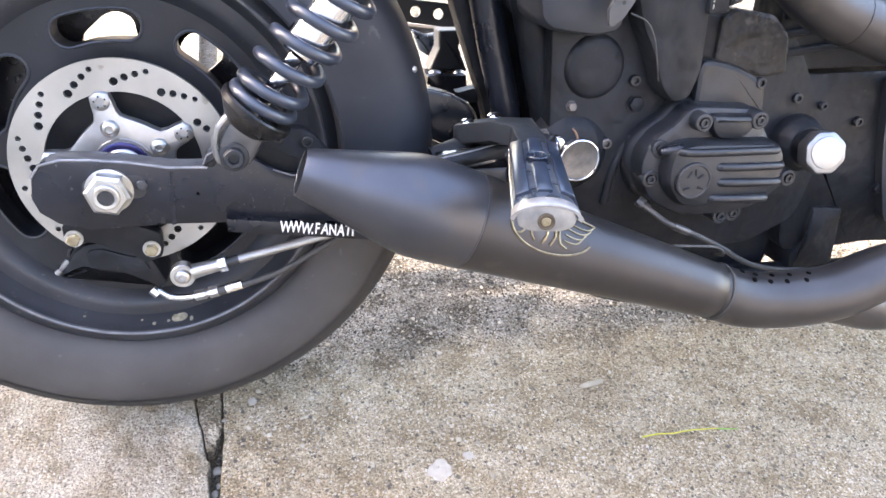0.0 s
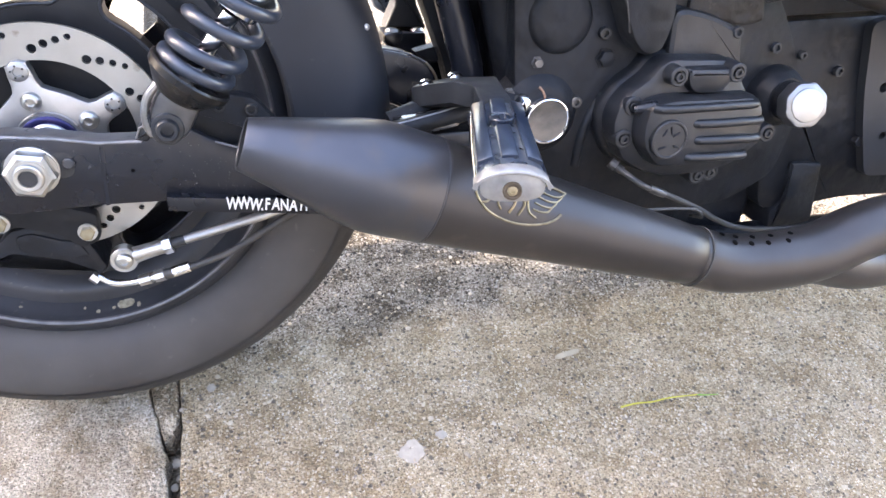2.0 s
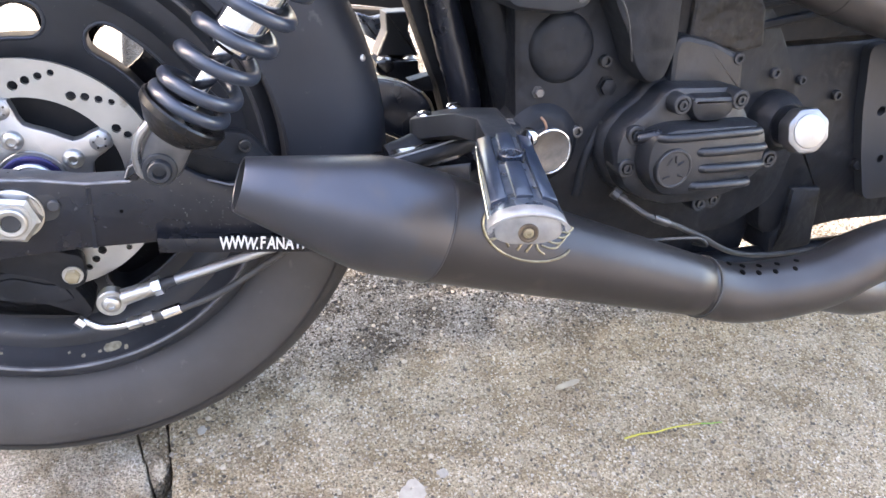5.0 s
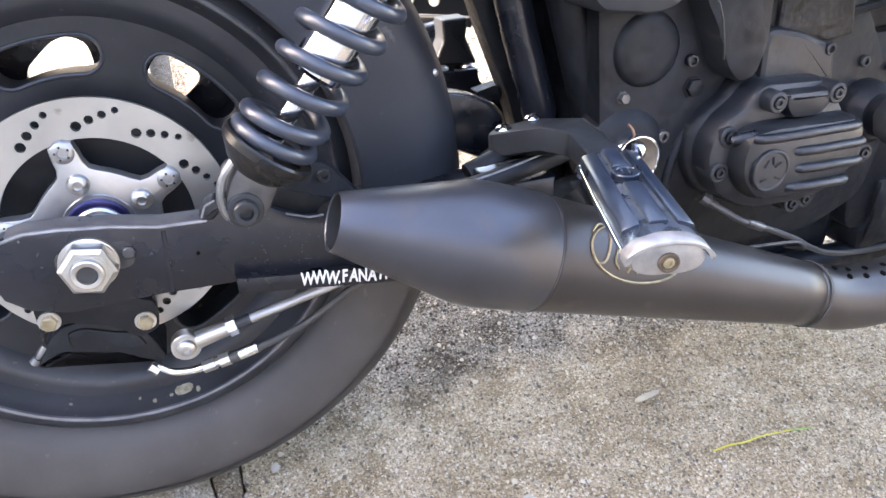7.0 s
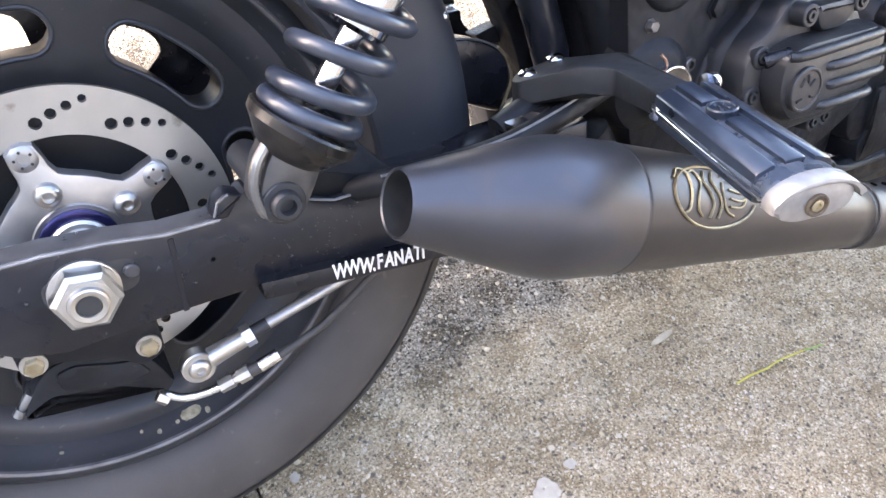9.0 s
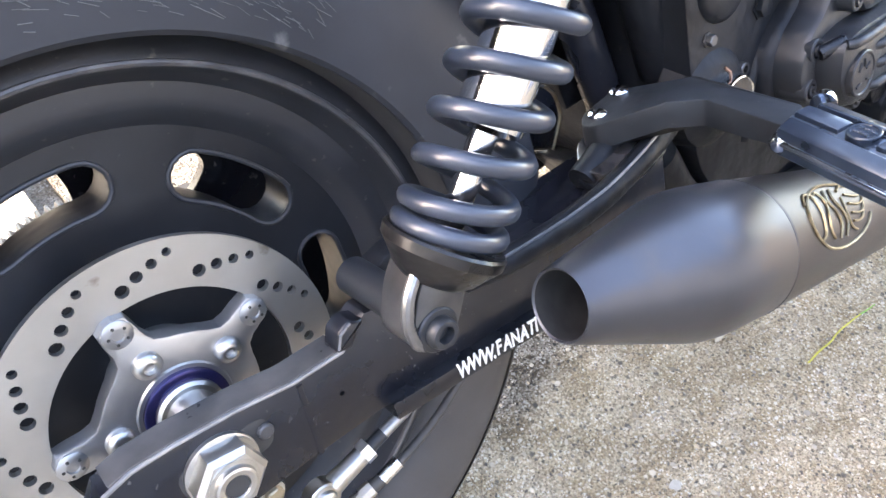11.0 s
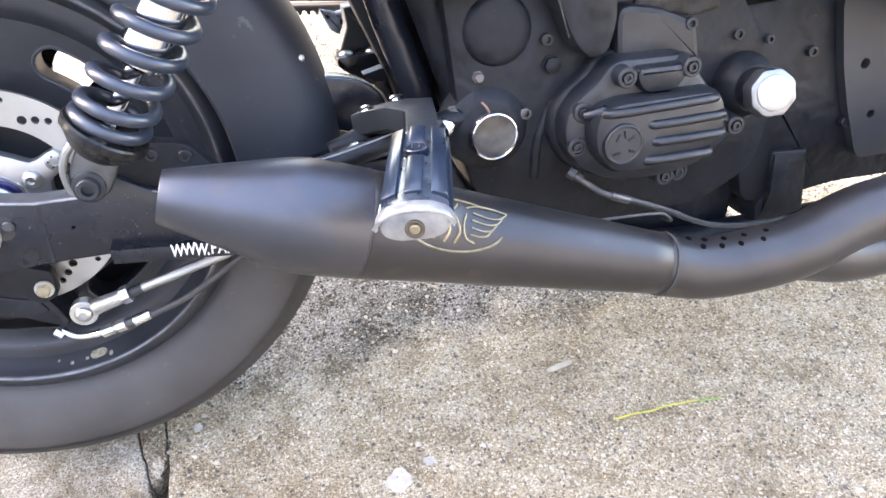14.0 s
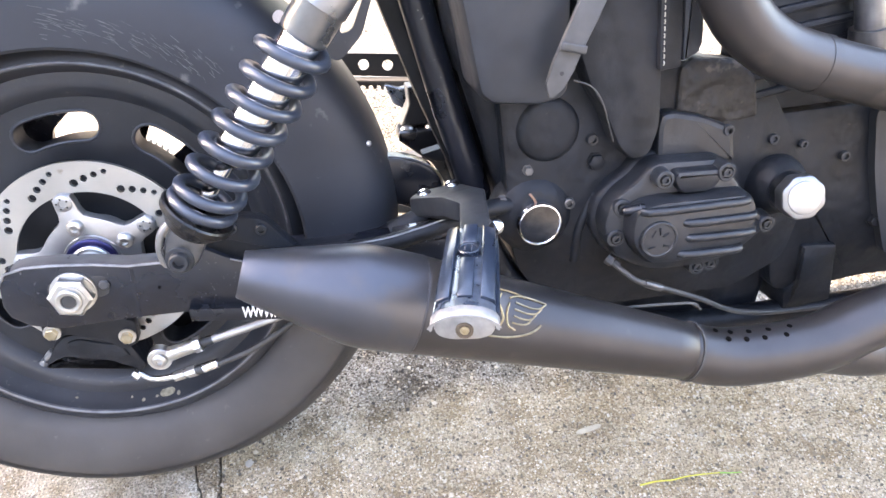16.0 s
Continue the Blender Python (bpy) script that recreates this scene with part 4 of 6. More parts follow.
bm = revolve(bmesh.new(), SB, SD, [(0.233, 0.0), (0.233, 0.0195), (0.236, 0.0215), (0.262, 0.0218), (0.264, 0.0232), (0.285, 0.0230), (0.30, 0.014), (0.30, 0.0)], 40)
part("top_cover", bm, COVERING, shock, "satin steel top cover")
bm = bmesh.new()
eye = rounded([(0.100, 0.046), (0.105, 0.033), (0.117, 0.030), (0.131, 0.036), (0.152, 0.070), (0.124, 0.086), (0.110, 0.070)], 0.009, 5)
slab_of(bm, eye, -0.203, -0.172, 0.005)
part("lower_eye", bm, EYE, shock, "grey alloy lower eye")
# bright bead painting the highlight on the eye's left side
bm = sweep(bmesh.new(), smooth_path([(0.1050, -0.2005, 0.0405), (0.1022, -0.2015, 0.047), (0.1020, -0.2015, 0.060), (0.1065, -0.2015, 0.073), (0.1150, -0.200, 0.082)], 5), 0.0036, 10)
part("eye_rim", bm, EYE_HIGHLIGHT, shock, "painted bright highlight along the eye")
bm = revolve(bmesh.new(), (0.1165, -0.2015, 0.045), (0, -1, 0), [(0, 0), (0, 0.0135), (0.002, 0.0135), (0.003, 0.0125), (0.0034, 0.0095), (0.008, 0.0092), (0.0095, 0.0080), (0.0095, 0.0052), (0.004, 0.0048), (0.004, 0)], 32)
part("shock_bolt", bm, SATIN, shock, "black socket-head shock bolt")
bm = slab_of(bmesh.new(), rounded([(0.112, 0.016), (0.124, 0.048), (0.146, 0.054), (0.190, 0.044), (0.226, -0.004), (0.15, -0.004)], 0.008), -0.130, -0.112, 0.003)
part("shock_gusset", bm, ENGINE, swing, "black gusset plate beside the shock mount", angle=30)
for x, z in ((0.158, 0.040), (0.186, 0.034)):
    part("gusset_bolt", bolt_head(bmesh.new(), (x, -0.130, z), (0, -1, 0), 0.0058, 0.005, "socket"), SATIN, swing)
bm = revolve(bmesh.new(), (0.117, -0.168, 0.046), (0, 1, 0), [(0, 0), (0, 0.012), (0.05, 0.012), (0.05, 0)], 24)
part("shock_stud", bm, SATIN, shock)
bm = slab_of(bmesh.new(), rounded([(0.0815, 0.0160), (0.0870, 0.0285), (0.0960, 0.0325), (0.1065, 0.0270), (0.0985, 0.0215), (0.0925, 0.0135)], 0.003), -0.1375, -0.122, 0.0025)
part("stop_tab", bm, ARM, swing, "folded dusty stop tab", angle=70)
# the tab's upper edge gets the same painted highlight
bm = sweep(bmesh.new(), [(0.0835, -0.1376, 0.0185), (0.0878, -0.1380, 0.0275), (0.0960, -0.1380, 0.0313)], 0.0009, 8)
part("worn_top_edge", bm, HIGHLIGHT, swing)

# rear fender: skirt, crown and front edge
bm = bmesh.new()
prof = [(-0.086, 0.226), (-0.0885, 0.229), (-0.0895, 0.262), (-0.088, 0.288), (-0.082, 0.308), (-0.069, 0.323), (-0.046, 0.335), (0.0, 0.340)]
prof = prof + [(-a, r) for a, r in reversed(prof[:-1])]
inner = [(a * 0.965, r - (0.004 if r > 0.3 else 0.0)) for a, r in reversed(prof)]
loop = prof + inner
rings = []
A0, A1, NA = -4.0, 175.0, 72
for k in range(NA + 1):
    a = radians(A0 + (A1 - A0) * k / NA)
    rings.append([bm.verts.new((r * math.cos(a), y, r * math.sin(a))) for y, r in loop])
for a, b in zip(rings, rings[1:]):
    for k in range(len(loop)):
        bm.faces.new((a[k], a[(k + 1) % len(loop)], b[(k + 1) % len(loop)], b[k]))
bm.faces.new(rings[0])
bm.faces.new(rings[-1])
fender = part("rear_fender", bm, FENDER, bike, "dull black scuffed rear fender")
pick = random.Random(4)
bm = bmesh.new()
for k in range(110):
    r0, a0 = pick.gauss(0.247, 0.007), pick.uniform(46, 84)
    da, dr = pick.uniform(0.8, 2.8), pick.uniform(0.0005, 0.004)
    r0 = max(0.236, min(0.280, r0))
    line = []
    for j in range(4):
        a, r = radians(a0 + da * j / 3), max(0.232, min(0.284, r0 + dr * j / 3))
        y = -0.0886 - 0.001 * math.sin(math.pi * min(1.0, (r - 0.229) / 0.06))
        line.append((r * math.cos(a), y, r * math.sin(a)))
    sweep(bm, line, pick.uniform(0.00012, 0.0003), 5)
part("scuffing", bm, SCUFF, fender, "fine pale scuffing")
bm = bolt_head(bmesh.new(), (0.309, -0.069, 0.089), (0.4, -0.9, 0.1), 0.0035, 0.003, "button")
part("fender_bolt", bm, ZINC, fender)
bm = holed(bmesh.new(), [tuple(p) for p in rounded([(0.266, 0.203), (0.289, 0.188), (0.314, 0.212), (0.326, 0.242), (0.400, 0.37), (0.30, 0.37), (0.258, 0.27)], 0.008)],
           [[tuple(p) for p in rounded([(0.292, 0.214), (0.305, 0.217), (0.322, 0.252), (0.307, 0.252)], 0.006)]], -0.116, -0.106)
part("fender_strut", bm, SATIN, bike, "black fender strut plate")

# exhaust
TIP, END = Vector((0.1723, -0.239, 0.0393)), Vector((0.6023, -0.250, -0.1228))
AX = (END - TIP).normalized()
LEN = (END - TIP).length
SEAM = 0.161
MUF = [(0.0, 0.0210), (0.0012, 0.0218), (0.02, 0.0268), (0.06, 0.0372), (0.088, 0.0446), (0.097, 0.0466), (0.105, 0.0479), (0.113, 0.0485), (0.122, 0.0486), (0.135, 0.0482), (SEAM, 0.0473)]


def muffler_radius(s):
    if s <= SEAM:
        for (a, ra), (b, rb) in zip(MUF, MUF[1:]):
            if a <= s <= b:
                return ra + (rb - ra) * (s - a) / (b - a)
    return 0.0470 + (0.0300 - 0.0470) * (s - SEAM) / (LEN - SEAM)


bm = bmesh.new()
prof = [(SEAM + 0.0008, 0.0462), (SEAM + 0.0014, 0.0468)] + [(s, muffler_radius(s)) for s in (SEAM + 0.004, 0.2, 0.26, 0.32, 0.38, 0.43, LEN - 0.002)] + [(LEN, 0.0285)]
revolve(bm, TIP, AX, prof, 96, close=False)
muffler = part("muffler", bm, EXHAUST, bike, "matt dark brown-grey tapered exhaust muffler", angle=50)
bm = revolve(bmesh.new(), TIP, AX, [(0.001, 0.0198)] + MUF + [(SEAM + 0.0004, 0.0462)], 96, close=False)
part("muffler_cone", bm, EXHAUST_CONE, muffler, "bluish dark grey end cone", angle=50)
bm = revolve(bmesh.new(), TIP, AX, [(0.150, 0.040), (0.03, 0.0275), (0.001, 0.0197)], 64, close=False)
part("muffler_bore", bm, INSIDE, muffler, "sooty inner wall")
bm = revolve(bmesh.new(), TIP, AX, [(0.149, 0.0), (0.149, 0.041)], 48, close=False)
part("muffler_baffle", bm, INSIDE, muffler)
bm = revolve(bmesh.new(), TIP, AX, [(LEN - 0.004, 0.0285), (LEN - 0.004, 0.0290), (LEN + 0.003, 0.0290), (LEN + 0.003, 0.027)], 64, close=False)
part("slip_joint", bm, INSIDE, muffler)
bm = revolve(bmesh.new(), TIP, AX, [(LEN - 0.0012, 0.0285), (LEN - 0.0012, 0.0318), (LEN + 0.0012, 0.0318), (LEN + 0.0012, 0.0285)], 64, close=False)
part("slip_ring", bm, INSIDE, muffler, "dark gap ring at the slip joint")
u0, v0 = basis(AX)[:2]
bead = []
for k in range(241):
    a = 2 * math.pi * k / 240
    bead.append(TIP + AX * (SEAM + 0.0008) + (u0 * math.cos(a) + v0 * math.sin(a)) * (0.0468 + 0.0002 * math.sin(a * 90)))
part("weld_bead", sweep(bmesh.new(), bead, 0.0008, 6, caps=False), EXHAUST_CONE, muffler, "thin weld bead")
header_path = smooth_path([END - AX * 0.006, (0.632, -0.2505, -0.1345), (0.665, -0.2505, -0.1410), (0.705, -0.2505, -0.1435), (0.745, -0.2495, -0.1435), (0.775, -0.2485, -0.1390), (0.805, -0.247, -0.1300), (0.84, -0.245, -0.1240), (0.88, -0.242, -0.1220), (0.95, -0.234, -0.115), (1.05, -0.213, -0.090), (1.2, -0.172, -0.05)], 8)
bm = sweep(bmesh.new(), header_path, lambda t: 0.0305 + 0.0015 * min(1.0, t * 4), 48)
header = part("header_pipe", bm, EXHAUST, bike, "matt dark grey exhaust header pipe", angle=60)
# black discs on the pipe paint the shaded insides of its holes
for ang, places in ((86.0, (5, 10, 16, 21, 26)), (67.0, (8, 14, 19, 24))):
    for i in places:
        c, t = header_path[i], (header_path[i + 1] - header_path[i - 1]).normalized()
        o = t.cross(Vector((0, 0, 1))).normalized()
        dirn = o * math.cos(radians(ang)) + o.cross(t) * math.sin(radians(ang))
        bm = revolve(bmesh.new(), c + dirn * 0.0312, dirn, [(0, 0), (0, 0.0029), (0.0011, 0.0029), (0.0012, 0)], 16)
        part("drilled_hole", bm, HOLE, header)
bm = sweep(bmesh.new(), smooth_path([(0.745, -0.246, -0.146), (0.785, -0.243, -0.160), (0.82, -0.240, -0.172), (0.86, -0.236, -0.178), (0.92, -0.228, -0.182), (1.10, -0.20, -0.176), (1.25, -0.15, -0.14)], 8), 0.029, 40)
part("front_header_pipe", bm, EXHAUST, bike, "matt dark grey front exhaust pipe")
bm = sweep(bmesh.new(), smooth_path([(0.622, -0.185, 0.38), (0.628, -0.195, 0.285), (0.648, -0.2, 0.218), (0.688, -0.2, 0.176), (0.745, -0.2, 0.150), (0.823, -0.2, 0.124), (0.92, -0.195, 0.09), (1.05, -0.18, 0.03), (1.15, -0.18, -0.05)], 8), 0.0282, 40)
sweep(bm, [(0.738, -0.2, 0.1525), (0.7425, -0.2, 0.151), (0.747, -0.2, 0.1495)], 0.0288, 40)
upper = part("rear_header_pipe", bm, EXHAUST, bike, "matt dark grey curved upper exhaust pipe")

# relief badge on the muffler: a plain open oval with flowing bars and feathers


def on_muffler(at, deg, lift=0.0006):
    r = muffler_radius(at) + lift
    o = AX.cross(Vector((0, 0, 1))).normalized()
    return TIP + AX * at + (o * math.cos(radians(deg)) + o.cross(AX) * math.sin(radians(deg))) * r


badge = None
strokes = [([(0.231 + 0.0445 * math.cos(a), 36 + 30.5 * math.sin(a)) for a in [math.pi * (0.30 + 1.62 * k / 40) for k in range(41)]], 0.0011),
           ([(0.188, 50), (0.196, 60), (0.205, 56), (0.2045, 40), (0.201, 24), (0.194, 19)], 0.0011),
           ([(0.205, 56), (0.2125, 60), (0.2165, 50), (0.2115, 36), (0.210, 24), (0.214, 17)], 0.0010),
           ([(0.2235, 60), (0.2195, 50), (0.2235, 40), (0.2265, 28), (0.2225, 15)], 0.0012),
           ([(0.2325, 60), (0.2285, 50), (0.2325, 40), (0.2355, 28), (0.2315, 15)], 0.0012),
           ([(0.2405, 50), (0.2385, 36), (0.2415, 22), (0.2495, 17)], 0.0010),
           ([(0.241, 57), (0.252, 62), (0.266, 61), (0.2785, 58)], 0.0011), ([(0.2785, 58), (0.272, 50), (0.262, 48), (0.247, 52)], 0.0009),
           ([(0.2735, 49), (0.268, 42), (0.259, 40), (0.246, 43)], 0.0009), ([(0.2685, 41), (0.264, 34), (0.256, 32), (0.246, 34)], 0.0009),
           ([(0.2640, 33), (0.260, 27), (0.253, 25), (0.245, 26)], 0.0009)]
for st, wide in strokes:
    pts = smooth_path([on_muffler(a, b) for a, b in st], 4)
    ob = part("badge" if badge is None else "badge_bar", sweep(bmesh.new(), pts, wide, 6), GOLD, muffler, "worn gold oval relief badge" if badge is None else "")
    badge = badge or ob

# footpeg and its bracket
PO, PI = Vector((0.344, -0.390, 0.043)), Vector((0.381, -0.254, 0.050))
pd = (PO - PI).normalized()
pu, pv, pw = basis(pd, (0, 0, 1))


def oval(bm, s, rx, rz, segs=32):
    return [bm.verts.new(PI + pd * s + pu * rx * math.cos(2 * math.pi * k / segs) + pv * rz * math.sin(2 * math.pi * k / segs)) for k in range(segs)]


def loft(bm, rings):
    for a, b in zip(rings, rings[1:]):
        for k in range(len(a)):
            bm.faces.new((a[k], a[(k + 1) % len(a)], b[(k + 1) % len(b)], b[k]))
    bm.faces.new(rings[0])
    bm.faces.new(rings[-1])


PL = (PO - PI).length
bm = bmesh.new()
loft(bm, [oval(bm, s, a, b) for s, a, b in ((0.0, 0.016, 0.008), (0.003, 0.0205, 0.0105), (PL - 0.012, 0.0240, 0.0115), (PL - 0.010, 0.0240, 0.0115))])
peg = part("footpeg", bm, PEGBASE, bike, "chrome footpeg with black rubber ribs")
def end_plate(bm, outline, s0, s1, edge):
    """A plate across the end of the peg: outline as (sideways, up), from s0 in to s1 out along the peg."""
    slab_of(bm, outline, 0.0, s1 - s0, edge)
    for q in bm.verts:
        q.co = PI + pd * (s1 - q.co.y) + pu * q.co.x + pv * q.co.z
    return bm


arch = [(0.0262 * math.cos(radians(a)), -0.001 + 0.0135 * math.sin(radians(a))) for a in range(0, 181, 12)]
low_arch = [(0.0262 * math.cos(radians(a)), -0.004 + 0.0122 * math.sin(radians(a))) for a in range(180, -1, -12)]
part("peg_end_cap", end_plate(bmesh.new(), arch + low_arch, PL - 0.010, PL + 0.0020, 0.0025), CAPFACE, peg, "polished bright end lip", angle=40)
face = rounded([(-0.0235, 0.002), (-0.012, 0.0085), (0.012, 0.0085), (0.0235, 0.002), (0.0215, -0.0085), (0.011, -0.0125), (-0.011, -0.0125), (-0.0215, -0.0085)], 0.005)
part("peg_end_face", end_plate(bmesh.new(), face, PL - 0.012, PL - 0.0005, 0.0015), CAPFACE, peg, "pale scuffed end face", angle=40)
SC = PI + pd * (PL - 0.0004) - pv * 0.0035
bm = revolve(bmesh.new(), SC, pd, [(0, 0.0068), (0.0014, 0.0066), (0.0016, 0.0056), (0.0004, 0.0050), (0.0002, 0)], 28, close=False)
part("screw_recess", bm, RECESS_BROWN, peg, "brown recess round the screw")
bm = revolve(bmesh.new(), SC, pd, [(0.0, 0.0036), (0.0014, 0.0034), (0.0017, 0.0028), (0.0017, 0.0017), (0.0008, 0.0015), (0.0008, 0)], 20, close=False)
part("end_cap_screw", bm, BRASS, peg, "brass-coloured socket screw")
for side in (1, -1):
    for off, wd, s0, s1 in ((-0.0158, 0.0056, 0.006, PL - 0.022), (0.0, 0.0062, 0.004, 0.036), (0.0, 0.0062, 0.062, PL - 0.022), (0.0158, 0.0056, 0.006, PL - 0.022)):
        bm = bmesh.new()

        def rib(at, lift):
            res = []
            for da, q in ((-1.0, -1.0), (-0.95, 0.85), (-0.75, 1.05), (0.75, 1.05), (0.95, 0.85), (1.0, -1.0)):
                x = off * (1 + 0.12 * at / PL) + da * wd
                z = 0.0105 * math.sqrt(max(0.1, 1 - (x / 0.0260) ** 2)) + lift * q
                res.append(bm.verts.new(PI + pd * at + pu * x + pv * z * side))
            return res
        loft(bm, [rib(s0, 0.0022), rib(s0 + 0.001, 0.0036), rib(s1 - 0.0012, 0.0036), rib(s1, 0.0028)])
        part("rubber_rib", bm, PAD, peg)
bm = sweep(bmesh.new(), [PI + pd * 0.004 - pu * 0.0205 - pv * 0.001, PI + pd * 0.06 - pu * 0.0228 - pv * 0.001, PI + pd * (PL - 0.014) - pu * 0.0240 - pv * 0.001], 0.0021, 12)
part("chrome_edge", bm, CHROME, peg, "bright chrome edge strip")
bm = sweep(bmesh.new(), [PI + pd * 0.004 + pu * 0.0205, PI + pd * 0.06 + pu * 0.0222, PI + pd * (PL - 0.014) + pu * 0.0232], 0.0030, 12)
part("side_rib", bm, PAD, peg)
bm = revolve(bmesh.new(), PI + pd * 0.049 + pv * 0.0105, pv, [(0, 0), (0, 0.0098), (0.0042, 0.0096), (0.0050, 0.0088), (0.0050, 0.0074), (0.0042, 0.0070), (0.0042, 0)], 24)
part("peg_emblem", bm, PAD, peg, "round raised emblem, plain")
for off in (-0.0026, 0.0026):
    c = PI + pd * 0.049 + pv * 0.0150 + pu * off
    part("emblem_bar", sweep(bmesh.new(), [c - pd * 0.0052, c, c + pd * 0.0052], 0.0009, 6), PEGBASE, peg)
plan = rounded([(0.346, -0.102), (0.358, -0.092), (0.398, -0.089), (0.408, -0.098), (0.417, -0.152), (0.414, -0.168), (0.400, -0.250), (0.370, -0.252), (0.384, -0.186), (0.372, -0.168), (0.349, -0.132), (0.342, -0.118)], 0.005, 3)


def plate_top(x, y):
    """The plate climbs from the bolts to the elbow, then runs level to the peg."""
    return 0.0365 + 0.018 * max(0.0, min(1.0, (-y - 0.105) / 0.055)) + 0.06 * (x - 0.375) * (1 if y > -0.14 else 0)


bm = slab_of(bmesh.new(), plan, 0.0, 0.021, 0.0022)
for q in bm.verts:
    x, y, down = q.co.x, q.co.z, q.co.y
    q.co = Vector((x, y, plate_top(x, y) - down * (0.80 if y < -0.2 else 1.0)))
bracket = part("peg_bracket", bm, BRACKET, bike, "black bent flat footpeg bracket", angle=30)
for c in ((0.360, -0.107, 0.0375), (0.392, -0.102, 0.0415)):
    part("bracket_bolt", revolve(bmesh.new(), c, (0, -0.1, 1), [(0, 0), (0, 0.0078), (0.0014, 0.0076), (0.0033, 0.0058), (0.0044, 0.0030), (0.0047, 0)], 24), CHROME, bracket, "chromed domed bolt")
part("clevis_bolt", revolve(bmesh.new(), (0.399, -0.262, 0.058), (0.9, 0.3, 0.2), [(0, 0), (0, 0.0080), (0.004, 0.0078), (0.008, 0.0055), (0.0095, 0.002), (0.0095, 0)], 20), CHROME, bracket, "chromed acorn bolt")
part("clevis_bolt", revolve(bmesh.new(), (0.364, -0.255, 0.047), (-0.9, -0.2, 0.1), [(0, 0), (0, 0.0075), (0.004, 0.0072), (0.007, 0.005), (0.008, 0.002), (0.008, 0)], 20), CHROME, bracket)
bm = bmesh.new()
sweep(bm, smooth_path([(0.176, -0.116, -0.008), (0.188, -0.130, 0.000), (0.212, -0.148, 0.007), (0.268, -0.152, 0.005), (0.310, -0.152, 0.006), (0.352, -0.150, 0.012), (0.385, -0.146, 0.017), (0.43, -0.136, 0.022), (0.48, -0.12, 0.015)], 6), 0.0095, 20)
sweep(bm, smooth_path([(0.318, -0.122, 0.004), (0.345, -0.120, 0.012), (0.375, -0.112, 0.020), (0.42, -0.105, 0.022)], 6), 0.0125, 20)
mount = part("peg_mount", bm, ENGINE, bike, "black footpeg mount rail")
# thin light bead painting the highlight along the rail
bm = sweep(bmesh.new(), smooth_path([(0.200, -0.1520, 0.0150), (0.230, -0.1555, 0.0150), (0.268, -0.1565, 0.0135), (0.310, -0.1565, 0.0145), (0.352, -0.1545, 0.0205), (0.385, -0.150, 0.0255)], 6), 0.0011, 8)
part("worn_top_edge", bm, HIGHLIGHT, mount, "painted highlight along the rail")
for top, grow in ((0.0185, 0.0), (0.0105, 0.004)):
    shape = rounded([(0.318 - grow, -0.142 - grow), (0.345, -0.155 - grow), (0.384, -0.150 - grow), (0.392, -0.120), (0.384, -0.094), (0.345, -0.094), (0.320 - grow, -0.118)], 0.010, 4)
    bm = slab_of(bmesh.new(), shape, 0.0, 0.0055, 0.0016)
    for q in bm.verts:
        q.co = Vector((q.co.x, q.co.z, top - q.co.y + 0.10 * (q.co.x - 0.36)))
    part("mount_plate", bm, PLATE, bracket, "glossy black stacked mount plate", angle=30)

# gearbox and engine, the dark mass ahead of the swingarm
bm = slab_of(bmesh.new(), rounded([(0.44, 0.17), (0.45, -0.05), (0.48, -0.10), (0.55, -0.125), (0.72, -0.13), (0.785, -0.10), (0.805, -0.02), (0.775, 0.06), (0.735, 0.125), (0.67, 0.15), (0.56, 0.16)], 0.02), -0.131, 0.08, 0.002)
case = part("gearbox_case", bm, ENGINE, bike, "black wrinkle-painted gearbox case", angle=28)
bm = slab_of(bmesh.new(), rounded([(0.71, 0.13), (0.755, 0.03), (0.765, -0.08), (0.775, -0.148), (0.85, -0.150), (0.90, -0.146), (1.25, -0.172), (1.25, 0.08), (0.735, 0.08)], 0.02), -0.1290, 0.09, 0.003)
engine = part("engine_case", bm, ENGINE, bike, "black wrinkle-painted engine case", angle=28)
bm = slab_of(bmesh.new(), rounded([(0.728, 0.085), (1.25, 0.085), (1.25, 0.30), (0.712, 0.30), (0.712, 0.13)], 0.01), -0.1290, -0.075, 0.003)
part("rear_cylinder", bm, ENGINE, engine, "black rear cylinder wall")
for x, y, z in ((0.514, -0.131, 0.013), (0.546, -0.131, 0.016), (0.686, -0.146, 0.077), (0.739, -0.131, 0.016), (0.54, -0.131, 0.082)):
    bm = bolt_head(bmesh.new(), (x, y, z), (0, -1, 0), 0.0062, 0.006, "socket")
    part("case_bolt", bm, EYE if x < 0.52 else SATIN, case)
bm = slab_of(bmesh.new(), rounded([(0.606, 0.049), (0.606, 0.091), (0.610, 0.103), (0.621, 0.105), (0.653, 0.097), (0.673, 0.088), (0.693, 0.078), (0.698, 0.039)], 0.008), -0.150, -0.125, 0.006)
part("case_boss", bm, COVER, case, angle=20)
cover_out = rounded([(0.539, -0.002), (0.543, 0.014), (0.557, 0.031), (0.576, 0.043), (0.587, 0.056), (0.598, 0.061), (0.668, 0.056), (0.680, 0.048), (0.686, 0.033), (0.700, 0.013), (0.720, -0.016), (0.737, -0.028), (0.736, -0.036), (0.722, -0.041), (0.710, -0.052),
                     (0.688, -0.064), (0.658, -0.070), (0.607, -0.068), (0.577, -0.058), (0.554, -0.043), (0.542, -0.019)], 0.006, 3)
bm = slab_of(bmesh.new(), [(0.634 + 1.06 * (p[0] - 0.634), -0.002 + 1.07 * (p[1] + 0.002)) for p in cover_out], -0.148, -0.122, 0.010)
